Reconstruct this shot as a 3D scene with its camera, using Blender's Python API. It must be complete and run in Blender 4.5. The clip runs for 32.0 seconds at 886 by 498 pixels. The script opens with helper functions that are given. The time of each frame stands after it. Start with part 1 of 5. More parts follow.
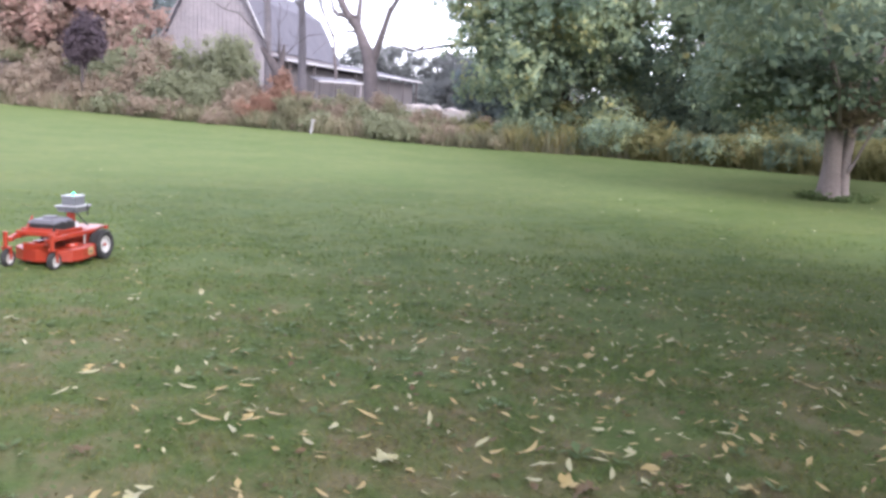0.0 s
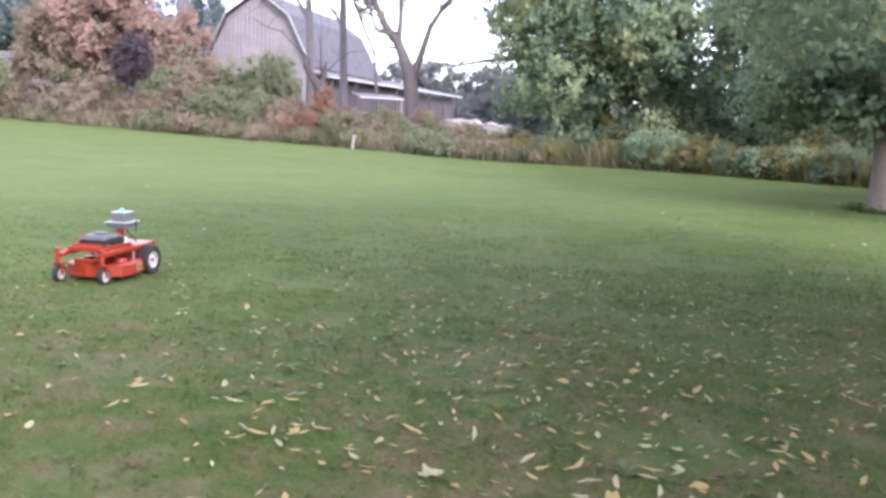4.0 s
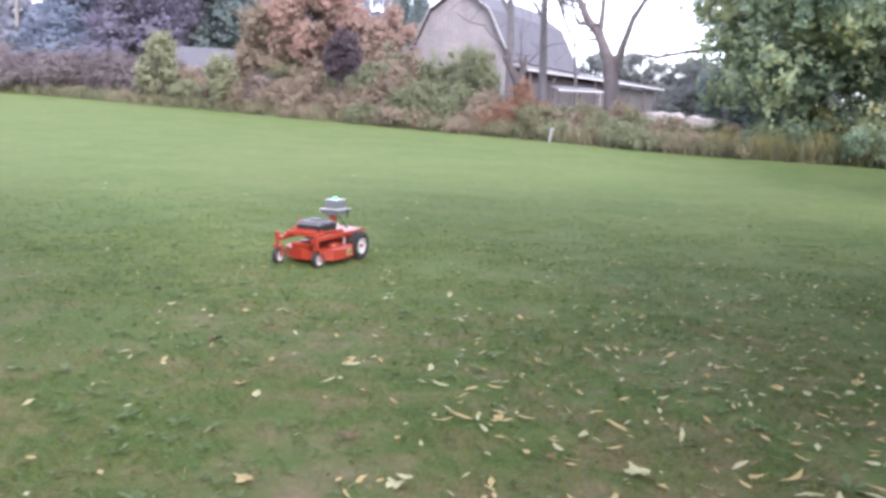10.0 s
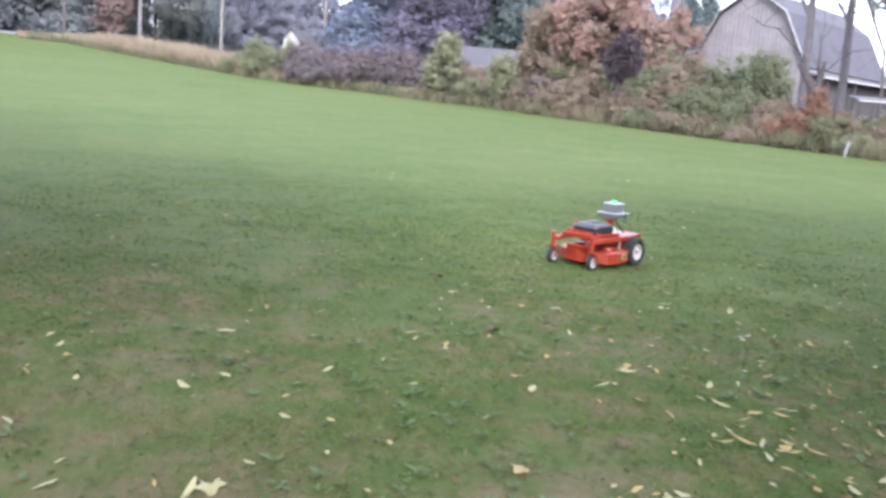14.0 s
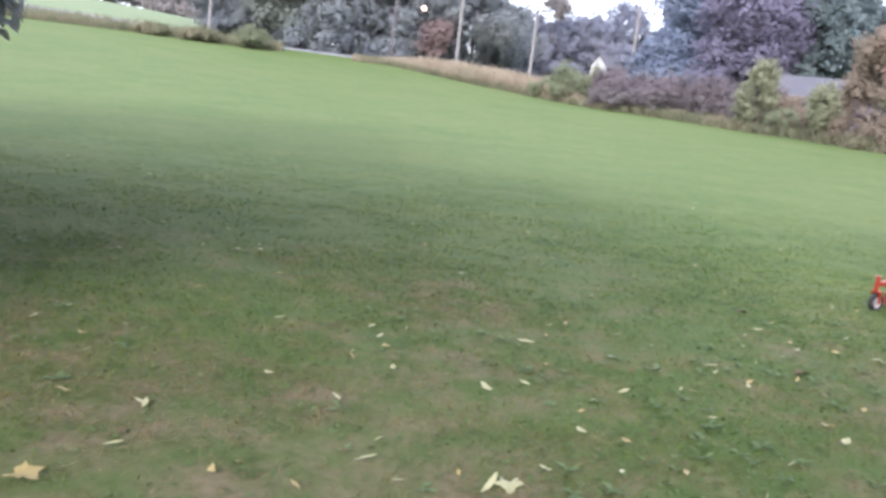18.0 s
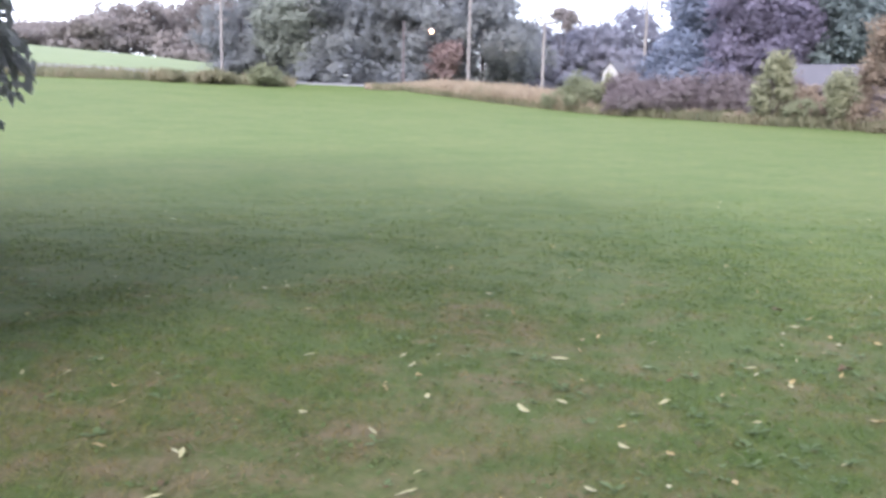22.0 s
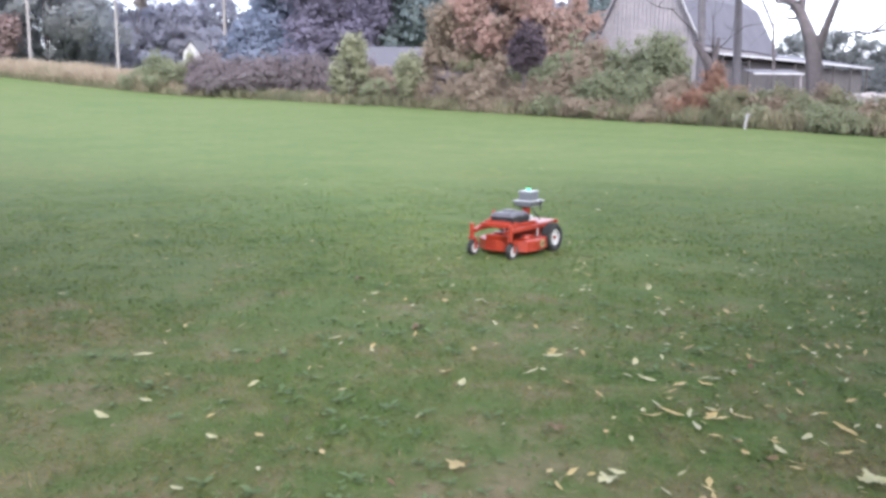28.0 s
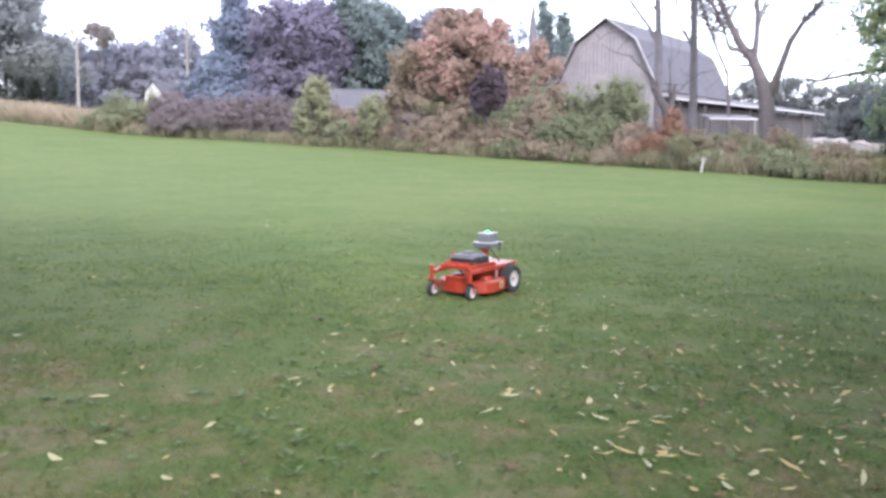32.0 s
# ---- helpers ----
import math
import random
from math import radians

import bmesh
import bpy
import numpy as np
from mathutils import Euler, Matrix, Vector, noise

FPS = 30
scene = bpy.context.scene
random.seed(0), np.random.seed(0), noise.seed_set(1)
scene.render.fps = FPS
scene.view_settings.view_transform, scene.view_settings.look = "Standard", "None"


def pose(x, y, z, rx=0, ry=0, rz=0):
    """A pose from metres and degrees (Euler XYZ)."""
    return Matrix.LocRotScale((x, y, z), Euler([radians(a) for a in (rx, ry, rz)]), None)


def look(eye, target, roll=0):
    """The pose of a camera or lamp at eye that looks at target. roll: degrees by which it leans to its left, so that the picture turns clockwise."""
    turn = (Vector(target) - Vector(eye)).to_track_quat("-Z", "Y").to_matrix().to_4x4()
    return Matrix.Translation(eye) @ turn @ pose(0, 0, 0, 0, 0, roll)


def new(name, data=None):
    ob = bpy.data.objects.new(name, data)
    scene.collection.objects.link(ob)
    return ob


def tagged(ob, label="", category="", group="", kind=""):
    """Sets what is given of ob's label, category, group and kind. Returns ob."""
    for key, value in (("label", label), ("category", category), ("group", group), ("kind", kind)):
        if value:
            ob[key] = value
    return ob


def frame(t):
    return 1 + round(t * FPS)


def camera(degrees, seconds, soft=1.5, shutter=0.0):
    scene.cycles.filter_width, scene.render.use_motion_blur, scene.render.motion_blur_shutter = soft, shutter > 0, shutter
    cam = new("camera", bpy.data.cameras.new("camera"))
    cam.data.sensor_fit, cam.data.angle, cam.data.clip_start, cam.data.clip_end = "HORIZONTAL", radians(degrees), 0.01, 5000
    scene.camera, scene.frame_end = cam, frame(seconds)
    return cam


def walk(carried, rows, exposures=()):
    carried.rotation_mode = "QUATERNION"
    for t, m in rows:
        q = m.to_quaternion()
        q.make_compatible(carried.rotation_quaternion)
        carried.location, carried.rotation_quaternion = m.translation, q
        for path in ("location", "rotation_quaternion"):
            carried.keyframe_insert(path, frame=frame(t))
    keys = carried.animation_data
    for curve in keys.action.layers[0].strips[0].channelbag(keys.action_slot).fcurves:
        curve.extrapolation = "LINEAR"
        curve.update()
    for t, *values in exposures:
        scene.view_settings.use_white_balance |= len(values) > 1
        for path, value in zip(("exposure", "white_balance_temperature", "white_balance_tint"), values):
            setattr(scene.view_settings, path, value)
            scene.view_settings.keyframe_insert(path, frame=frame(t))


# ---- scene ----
cam = camera(54.19, 32.0, soft=3.1, shutter=0.5)

# seconds, eye x, y, z, turn to the left, tilt, lean
ROWS = [
    (0, 0.003, 0.001, 1.598, 0.01, -8.69, 2.96), (0.5, 0.002, 0.006, 1.596, 0.04, -8.83, 3.18), (1, 0.002, 0.002, 1.592, 0.02, -8.82, 3.34),
    (1.5, 0.002, -0.005, 1.599, -0.05, -8.69, 3.40), (2, 0.003, -0.003, 1.597, 0.03, -8.49, 3.28), (2.5, -0.001, -0.005, 1.603, 0.56, -8.18, 2.97),
    (3, -0.006, -0.006, 1.602, 1.46, -7.86, 2.44), (3.5, -0.013, -0.008, 1.604, 2.29, -7.79, 2.30), (5.5, -0.027, -0.001, 1.592, 3.57, -8.28, 2.89),
    (6, -0.032, -0.003, 1.595, 4.15, -8.21, 3.00), (6.5, -0.040, -0.004, 1.593, 4.89, -8.18, 3.23), (7, -0.044, -0.008, 1.592, 5.27, -8.27, 3.36),
    (7.5, -0.045, -0.008, 1.597, 5.57, -8.46, 3.38), (8, -0.051, -0.008, 1.593, 6.01, -8.58, 3.40), (8.5, -0.061, -0.009, 1.593, 7.24, -8.64, 3.38),
    (9, -0.076, -0.012, 1.590, 9.47, -8.47, 3.15), (9.5, -0.089, -0.023, 1.594, 12.29, -8.41, 2.76), (10, -0.107, -0.028, 1.587, 15.50, -8.85, 2.49),
    (10.5, -0.130, -0.015, 1.582, 18.14, -9.42, 2.52), (11, -0.149, -0.008, 1.580, 20.16, -9.63, 2.70), (11.5, -0.168, -0.020, 1.581, 22.07, -9.77, 2.79),
    (12, -0.184, -0.025, 1.581, 23.86, -9.93, 3.02), (12.5, -0.196, -0.032, 1.583, 25.15, -9.85, 3.38), (13, -0.213, -0.035, 1.581, 27.09, -9.67, 3.59),
    (13.5, -0.223, -0.058, 1.576, 29.96, -9.87, 3.98), (14, -0.230, -0.092, 1.578, 32.90, -9.80, 4.61), (14.5, -0.242, -0.114, 1.574, 35.99, -9.61, 4.96),
    (16.5, -0.176, -0.217, 1.568, 45.32, -9.57, 5.16), (17, -0.210, -0.214, 1.568, 47.67, -9.50, 5.56), (17.5, -0.225, -0.226, 1.552, 49.81, -9.54, 5.96),
    (18, -0.244, -0.223, 1.549, 52.22, -10.00, 6.29), (18.5, -0.261, -0.227, 1.527, 55.80, -10.58, 6.24), (19, -0.290, -0.230, 1.531, 59.76, -10.77, 5.73),
    (19.5, -0.290, -0.219, 1.544, 61.67, -10.11, 4.61), (20, -0.308, -0.203, 1.556, 61.70, -9.59, 3.38), (20.5, -0.305, -0.195, 1.564, 60.57, -9.18, 2.57),
    (21, -0.294, -0.203, 1.557, 59.06, -8.92, 2.11), (21.5, -0.284, -0.197, 1.562, 56.94, -8.78, 1.58), (22, -0.271, -0.185, 1.570, 54.09, -8.78, 1.21),
    (22.5, -0.270, -0.160, 1.567, 51.88, -8.84, 0.95), (23, -0.265, -0.149, 1.573, 49.81, -8.90, 0.60), (23.5, -0.243, -0.144, 1.560, 46.92, -8.86, 0.47),
    (24, -0.236, -0.141, 1.570, 44.12, -9.01, 0.22), (24.5, -0.216, -0.151, 1.574, 41.73, -9.04, 0.07), (26.5, -0.216, -0.104, 1.572, 33.86, -8.88, -0.12),
    (27, -0.243, -0.066, 1.582, 31.69, -9.27, -0.13), (27.5, -0.240, -0.047, 1.573, 29.50, -9.55, 0.19), (28, -0.228, -0.043, 1.566, 27.70, -9.64, 0.48),
    (28.5, -0.210, -0.048, 1.572, 26.51, -9.64, 0.38), (29, -0.203, -0.048, 1.575, 25.79, -9.39, 0.28), (29.5, -0.198, -0.051, 1.573, 25.10, -9.11, 0.14),
    (30, -0.200, -0.046, 1.571, 24.38, -8.98, 0.36), (30.5, -0.187, -0.108, 1.570, 24.13, -8.44, 1.02), (31, -0.176, -0.111, 1.572, 23.93, -7.57, 1.17),
    (31.5, -0.171, -0.101, 1.576, 23.93, -6.63, 0.94), (32, -0.158, -0.107, 1.583, 25.26, -6.90, 0.88),
]


def aim(x, y, z, yaw, pitch, lean):
    a, p = radians(yaw), radians(pitch)
    way = Vector((-math.sin(a) * math.cos(p), math.cos(a) * math.cos(p), math.sin(p)))
    eye = Vector((x, y, z))
    return look(eye, eye + way, lean)


walk(cam, [(r[0], aim(*r[1:])) for r in ROWS], exposures=[(0.0, 2.05, 5950, 20), (9.0, 2.06, 5950, 19), (12.0, 1.98, 5800, 14), (18.0, 1.93, 5800, 14), (20.0, 1.97, 5850, 20), (22.0, 1.97, 5850, 18), (27.0, 1.92, 5800, 14), (30.0, 1.92, 5800, 14), (32.0, 1.92, 5900, 15)])

# ---- light: a bright overcast evening ----
world = bpy.data.worlds.new("overcast_sky")
scene.world = world
world.use_nodes = True
wn, wl = world.node_tree.nodes, world.node_tree.links
wn.clear()
sky = wn.new("ShaderNodeTexSky")
sky.sky_type, sky.sun_disc = "NISHITA", False
sky.sun_elevation, sky.sun_rotation = radians(30), radians(144)
sky_bg = wn.new("ShaderNodeBackground")
sky_bg.inputs["Strength"].default_value = 0.05
wl.new(sky.outputs["Color"], sky_bg.inputs["Color"])
cloud_bg = wn.new("ShaderNodeBackground")
cloud_noise = wn.new("ShaderNodeTexNoise")
cloud_noise.inputs["Scale"].default_value = 2.2
cloud_noise.inputs["Detail"].default_value = 4.0
cloud_ramp = wn.new("ShaderNodeValToRGB")
cloud_ramp.color_ramp.elements[0].color = (0.80, 0.785, 0.845, 1)
cloud_ramp.color_ramp.elements[1].color = (0.98, 0.955, 0.98, 1)
wl.new(cloud_noise.outputs["Fac"], cloud_ramp.inputs["Fac"])
wl.new(cloud_ramp.outputs["Color"], cloud_bg.inputs["Color"])
cloud_bg.inputs["Strength"].default_value = 0.85
sky_sum = wn.new("ShaderNodeAddShader")
wout = wn.new("ShaderNodeOutputWorld")
wl.new(sky_bg.outputs[0], sky_sum.inputs[0])
wl.new(cloud_bg.outputs[0], sky_sum.inputs[1])
wl.new(sky_sum.outputs[0], wout.inputs["Surface"])

sun_data = bpy.data.lights.new("sun", "SUN")
sun_data.energy, sun_data.angle, sun_data.color = 1.6, radians(18), (1.0, 0.95, 0.88)
sun = new("sun", sun_data)
sun.matrix_world = look((40, -55, 39), (0, 0, 0))


# ---- materials ----
def node_material(name):
    m = bpy.data.materials.new(name)
    m.use_nodes = True
    return m, m.node_tree.nodes, m.node_tree.links, m.node_tree.nodes["Principled BSDF"]


def ramp_of(nodes, stops):
    r = nodes.new("ShaderNodeValToRGB")
    els = r.color_ramp.elements
    while len(els) < len(stops):
        els.new(0.5)
    for e, (p, c) in zip(els, stops):
        e.position, e.color = p, (*c, 1)
    return r


def noise_of(nodes, links, scale, detail=4.0, rough=0.55, space="Object"):
    co = nodes.new("ShaderNodeTexCoord")
    n = nodes.new("ShaderNodeTexNoise")
    n.inputs["Scale"].default_value, n.inputs["Detail"].default_value, n.inputs["Roughness"].default_value = scale, detail, rough
    links.new(co.outputs[space], n.inputs["Vector"])
    return n


def surface(name, dark, light, rough=0.7, scale=6.0, metal=0.0, bump=0.2, fine=40.0, stain=None, spec=0.4):
    """A painted or natural surface: two tones at a coarse and a fine scale, with relief."""
    m, n, l, p = node_material(name)
    coarse, small = noise_of(n, l, scale), noise_of(n, l, fine, 3.0)
    mixv = n.new("ShaderNodeMath")
    mixv.operation = "MULTIPLY_ADD"
    l.new(small.outputs["Fac"], mixv.inputs[0])
    mixv.inputs[1].default_value = 0.5
    half = n.new("ShaderNodeMath")
    half.operation = "MULTIPLY"
    half.inputs[1].default_value = 0.5
    l.new(coarse.outputs["Fac"], half.inputs[0])
    l.new(half.outputs[0], mixv.inputs[2])
    stops = [(0.3, dark), (0.7, light)] if stain is None else [(0.28, stain), (0.4, dark), (0.7, light)]
    r = ramp_of(n, stops)
    l.new(mixv.outputs[0], r.inputs["Fac"])
    l.new(r.outputs["Color"], p.inputs["Base Color"])
    p.inputs["Roughness"].default_value, p.inputs["Metallic"].default_value = rough, metal
    p.inputs["Specular IOR Level"].default_value = spec
    if bump:
        b = n.new("ShaderNodeBump")
        b.inputs["Strength"].default_value, b.inputs["Distance"].default_value = bump, 0.02
        l.new(small.outputs["Fac"], b.inputs["Height"])
        l.new(b.outputs["Normal"], p.inputs["Normal"])
    return m


def foliage(name, stops, thin=0.3, patch=0.35, rough=0.75, gloss=0.1):
    """Leaves: a tone for each leaf and wider patches of tone through the crown; some light passes through."""
    m, n, l, p = node_material(name)
    geo = n.new("ShaderNodeNewGeometry")
    wide = noise_of(n, l, patch, 3.0)
    add = n.new("ShaderNodeMath")
    add.operation = "MULTIPLY_ADD"
    l.new(geo.outputs["Random Per Island"], add.inputs[0])
    add.inputs[1].default_value = 0.45
    sub = n.new("ShaderNodeMath")
    sub.operation = "MULTIPLY_ADD"
    sub.inputs[1].default_value, sub.inputs[2].default_value = 1.5, -0.48
    l.new(wide.outputs["Fac"], sub.inputs[0])
    l.new(sub.outputs[0], add.inputs[2])
    k = len(stops) - 1
    r = ramp_of(n, [(i / k, c) for i, c in enumerate(stops)])
    l.new(add.outputs[0], r.inputs["Fac"])
    l.new(r.outputs["Color"], p.inputs["Base Color"])
    p.inputs["Roughness"].default_value = rough
    p.inputs["Specular IOR Level"].default_value = gloss
    t = n.new("ShaderNodeBsdfTranslucent")
    l.new(r.outputs["Color"], t.inputs["Color"])
    mix = n.new("ShaderNodeMixShader")
    mix.inputs["Fac"].default_value = thin
    l.new(p.outputs[0], mix.inputs[1])
    l.new(t.outputs[0], mix.inputs[2])
    l.new(mix.outputs[0], n["Material Output"].inputs["Surface"])
    return m


def turf_colour(n, l, vivid=1.0, shade=(1.0, 1.0, 1.0)):
    """Lawn colour: dark clover-like clumps, yellow-green turf and worn olive-brown spots, at four scales."""
    tones = [(0.38, (0.050, 0.082, 0.028)), (0.46, (0.075, 0.109, 0.037)), (0.53, (0.094, 0.125, 0.043)), (0.64, (0.122, 0.143, 0.056))]
    tones = [(p, tuple((m + (c - m) * vivid) * s for c, m, s in zip(col, (0.085, 0.110, 0.038), shade))) for p, col in tones]
    big, patch, mid = noise_of(n, l, 0.12, 4.0), noise_of(n, l, 0.42, 5.0, 0.6), noise_of(n, l, 1.1, 5.0, 0.62)
    clump, small = noise_of(n, l, 3.4, 4.0, 0.6), noise_of(n, l, 17.0, 5.0, 0.7)

    def blend(a, b, fac):
        m = n.new("ShaderNodeMix")
        m.inputs["Factor"].default_value = fac
        l.new(a, m.inputs["A"])
        l.new(b, m.inputs["B"])
        return m.outputs["Result"]

    v = blend(blend(clump.outputs["Fac"], mid.outputs["Fac"], 0.35), small.outputs["Fac"], 0.3)
    green = ramp_of(n, tones)
    l.new(v, green.inputs["Fac"])
    worn = ramp_of(n, [(0.36, (0.074, 0.071, 0.037)), (0.64, (0.146, 0.121, 0.074))])
    l.new(blend(small.outputs["Fac"], clump.outputs["Fac"], 0.5), worn.inputs["Fac"])
    # worn, thatchy spots gather where the ground is most walked on, within some ten metres of the house
    co = n.new("ShaderNodeTexCoord")
    dist = n.new("ShaderNodeVectorMath")
    dist.operation = "LENGTH"
    l.new(co.outputs["Object"], dist.inputs[0])
    near = n.new("ShaderNodeMapRange")
    near.inputs["From Min"].default_value, near.inputs["From Max"].default_value = 3.0, 14.0
    near.inputs["To Min"].default_value, near.inputs["To Max"].default_value = 0.13, -0.09
    l.new(dist.outputs["Value"], near.inputs["Value"])
    spot = n.new("ShaderNodeMath")
    l.new(blend(blend(patch.outputs["Fac"], mid.outputs["Fac"], 0.5), clump.outputs["Fac"], 0.4), spot.inputs[0])
    l.new(near.outputs["Result"], spot.inputs[1])
    edge = n.new("ShaderNodeMapRange")
    edge.inputs["From Min"].default_value, edge.inputs["From Max"].default_value = 0.54, 0.70
    l.new(spot.outputs[0], edge.inputs["Value"])
    mix = n.new("ShaderNodeMix")
    mix.data_type = "RGBA"
    l.new(edge.outputs["Result"], mix.inputs["Factor"])
    l.new(green.outputs["Color"], mix.inputs["A"])
    l.new(worn.outputs["Color"], mix.inputs["B"])
    tone = n.new("ShaderNodeMix")
    tone.data_type, tone.blend_type = "RGBA", "MULTIPLY"
    tone.inputs["Factor"].default_value = 0.6
    wide = ramp_of(n, [(0.38, (0.68, 0.82, 0.62)), (0.52, (0.95, 0.96, 0.92)), (0.64, (1.1, 1.03, 1.03))])
    l.new(blend(big.outputs["Fac"], patch.outputs["Fac"], 0.55), wide.inputs["Fac"])
    l.new(mix.outputs["Result"], tone.inputs["A"])
    l.new(wide.outputs["Color"], tone.inputs["B"])
    return tone.outputs["Result"], small


def lawn_material():
    m, n, l, p = node_material("mown_lawn")
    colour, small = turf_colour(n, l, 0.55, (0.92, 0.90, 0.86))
    l.new(colour, p.inputs["Base Color"])
    p.inputs["Roughness"].default_value = 0.9
    p.inputs["Specular IOR Level"].default_value = 0.1
    b = n.new("ShaderNodeBump")
    b.inputs["Strength"].default_value, b.inputs["Distance"].default_value = 0.3, 0.03
    l.new(small.outputs["Fac"], b.inputs["Height"])
    l.new(b.outputs["Normal"], p.inputs["Normal"])
    return m


def grass_material():
    """Blades take the tone of the turf they stand in, each a little lighter or darker; light passes through."""
    m, n, l, p = node_material("grass_blades")
    colour, small = turf_colour(n, l, 1.1)
    geo = n.new("ShaderNodeNewGeometry")
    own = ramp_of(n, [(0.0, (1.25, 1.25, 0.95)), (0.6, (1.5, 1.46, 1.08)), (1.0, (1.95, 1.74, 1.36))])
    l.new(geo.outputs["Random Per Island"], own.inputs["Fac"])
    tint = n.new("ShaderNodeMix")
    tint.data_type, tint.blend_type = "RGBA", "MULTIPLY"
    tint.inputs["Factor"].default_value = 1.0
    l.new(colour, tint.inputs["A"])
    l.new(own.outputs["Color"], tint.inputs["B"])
    l.new(tint.outputs["Result"], p.inputs["Base Color"])
    p.inputs["Roughness"].default_value = 0.6
    p.inputs["Specular IOR Level"].default_value = 0.2
    t = n.new("ShaderNodeBsdfTranslucent")
    l.new(tint.outputs["Result"], t.inputs["Color"])
    mix = n.new("ShaderNodeMixShader")
    mix.inputs["Fac"].default_value = 0.48
    l.new(p.outputs[0], mix.inputs[1])
    l.new(t.outputs[0], mix.inputs[2])
    l.new(mix.outputs[0], n["Material Output"].inputs["Surface"])
    return m


def glow(name, colour, strength):
    m, n, l, p = node_material(name)
    p.inputs["Base Color"].default_value = (*colour, 1)
    p.inputs["Emission Color"].default_value = (*colour, 1)
    p.inputs["Emission Strength"].default_value = strength
    return m


LAWN = lawn_material()
GRASS = grass_material()
WEED_GREEN = foliage("weed_green", [(0.128, 0.136, 0.085), (0.171, 0.172, 0.105), (0.218, 0.2, 0.128), (0.27, 0.219, 0.157)], 0.5, 0.25)
WEED_TAN = foliage("weed_tan", [(0.196, 0.155, 0.113), (0.296, 0.237, 0.170), (0.356, 0.299, 0.222), (0.199, 0.191, 0.116)], 0.48, 0.25)
LEAF_GREEN = foliage("leaf_green", [(0.123, 0.175, 0.145), (0.185, 0.246, 0.174), (0.275, 0.32, 0.181), (0.417, 0.366, 0.145)], 0.52, 0.3)
LEAF_DEEP = foliage("leaf_deep_green", [(0.081, 0.116, 0.091), (0.122, 0.164, 0.114), (0.172, 0.209, 0.127), (0.253, 0.235, 0.121)], 0.5, 0.3)
# dark green pushed to bluish grey: distance haze is in the colour
LEAF_DARK = foliage("leaf_dark", [(0.14, 0.174, 0.175), (0.172, 0.206, 0.205), (0.211, 0.245, 0.231)], 0.48, 0.3)
LEAF_NEAR = foliage("leaf_near", [(0.120, 0.130, 0.135), (0.190, 0.198, 0.205), (0.280, 0.290, 0.290), (0.40, 0.41, 0.38)], 0.48, 0.8)
LEAF_YELLOW = foliage("leaf_yellow_green", [(0.21, 0.217, 0.142), (0.269, 0.271, 0.175), (0.328, 0.312, 0.209)], 0.5, 0.4)
GOLDENROD = foliage("goldenrod", [(0.105, 0.112, 0.050), (0.150, 0.150, 0.066), (0.205, 0.185, 0.080), (0.190, 0.150, 0.085)], 0.48, 0.3)
# orange and rust leaves, lightened: a veil of glare is put into the colour
LEAF_ORANGE = foliage("leaf_orange", [(0.215, 0.205, 0.150), (0.280, 0.208, 0.170), (0.348, 0.230, 0.192), (0.385, 0.258, 0.215)], 0.5, 0.26)
LEAF_RUST = foliage("leaf_rust", [(0.182, 0.155, 0.117), (0.24, 0.193, 0.146), (0.287, 0.228, 0.172), (0.217, 0.217, 0.148)], 0.5, 0.3)
LEAF_RED = foliage("leaf_red", [(0.22, 0.135, 0.10), (0.275, 0.165, 0.12), (0.30, 0.20, 0.145)], 0.5, 0.5)
# purple leaves, painted bluer and paler than they are for haze
LEAF_PURPLE = foliage("leaf_purple", [(0.166, 0.154, 0.206), (0.202, 0.182, 0.241), (0.236, 0.212, 0.269)], 0.48, 0.3)
LEAF_MAUVE = foliage("leaf_mauve", [(0.148, 0.124, 0.129), (0.179, 0.148, 0.154), (0.203, 0.173, 0.172), (0.172, 0.167, 0.147)], 0.5, 0.3)
LEAF_PLUM = foliage("leaf_plum", [(0.069, 0.053, 0.062), (0.098, 0.077, 0.09), (0.131, 0.104, 0.116)], 0.44, 0.3)
# blue needles, with haze added to the colour as extra paleness
LEAF_SPRUCE = foliage("needle_blue", [(0.141, 0.168, 0.226), (0.185, 0.211, 0.272), (0.23, 0.248, 0.311)], 0.48, 0.3)
# distance haze is put into this pale grey-violet leaf colour
HAZED_WOODS = foliage("hazed_leaf_woods", [(0.212, 0.214, 0.258), (0.223, 0.226, 0.27), (0.236, 0.236, 0.278), (0.251, 0.239, 0.278)], 0.5, 0.12)
# greyed leaves: haze over the farm hill and the autumn hillside is painted in
HAZED_FAR_HILL = foliage("hazed_leaf_far_hill", [(0.128, 0.136, 0.136), (0.145, 0.152, 0.148), (0.160, 0.164, 0.156)], 0.5, 0.06)
HAZED_HILL = foliage("hazed_leaf_hillside", [(0.202, 0.184, 0.182), (0.228, 0.207, 0.198), (0.245, 0.216, 0.2), (0.206, 0.207, 0.186)], 0.5, 0.08)
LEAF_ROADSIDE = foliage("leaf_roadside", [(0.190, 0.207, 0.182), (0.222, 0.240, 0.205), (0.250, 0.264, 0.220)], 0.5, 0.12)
# roadside woods, lightened and greyed in colour to stand in for haze
HAZED_ROAD_WOODS = foliage("hazed_leaf_road_woods", [(0.182, 0.194, 0.214), (0.202, 0.213, 0.226), (0.222, 0.232, 0.228), (0.246, 0.240, 0.228)], 0.5, 0.10)
LEAF_ROSY = foliage("leaf_rosy", [(0.235, 0.180, 0.172), (0.270, 0.200, 0.188), (0.300, 0.225, 0.208)], 0.5, 0.3)
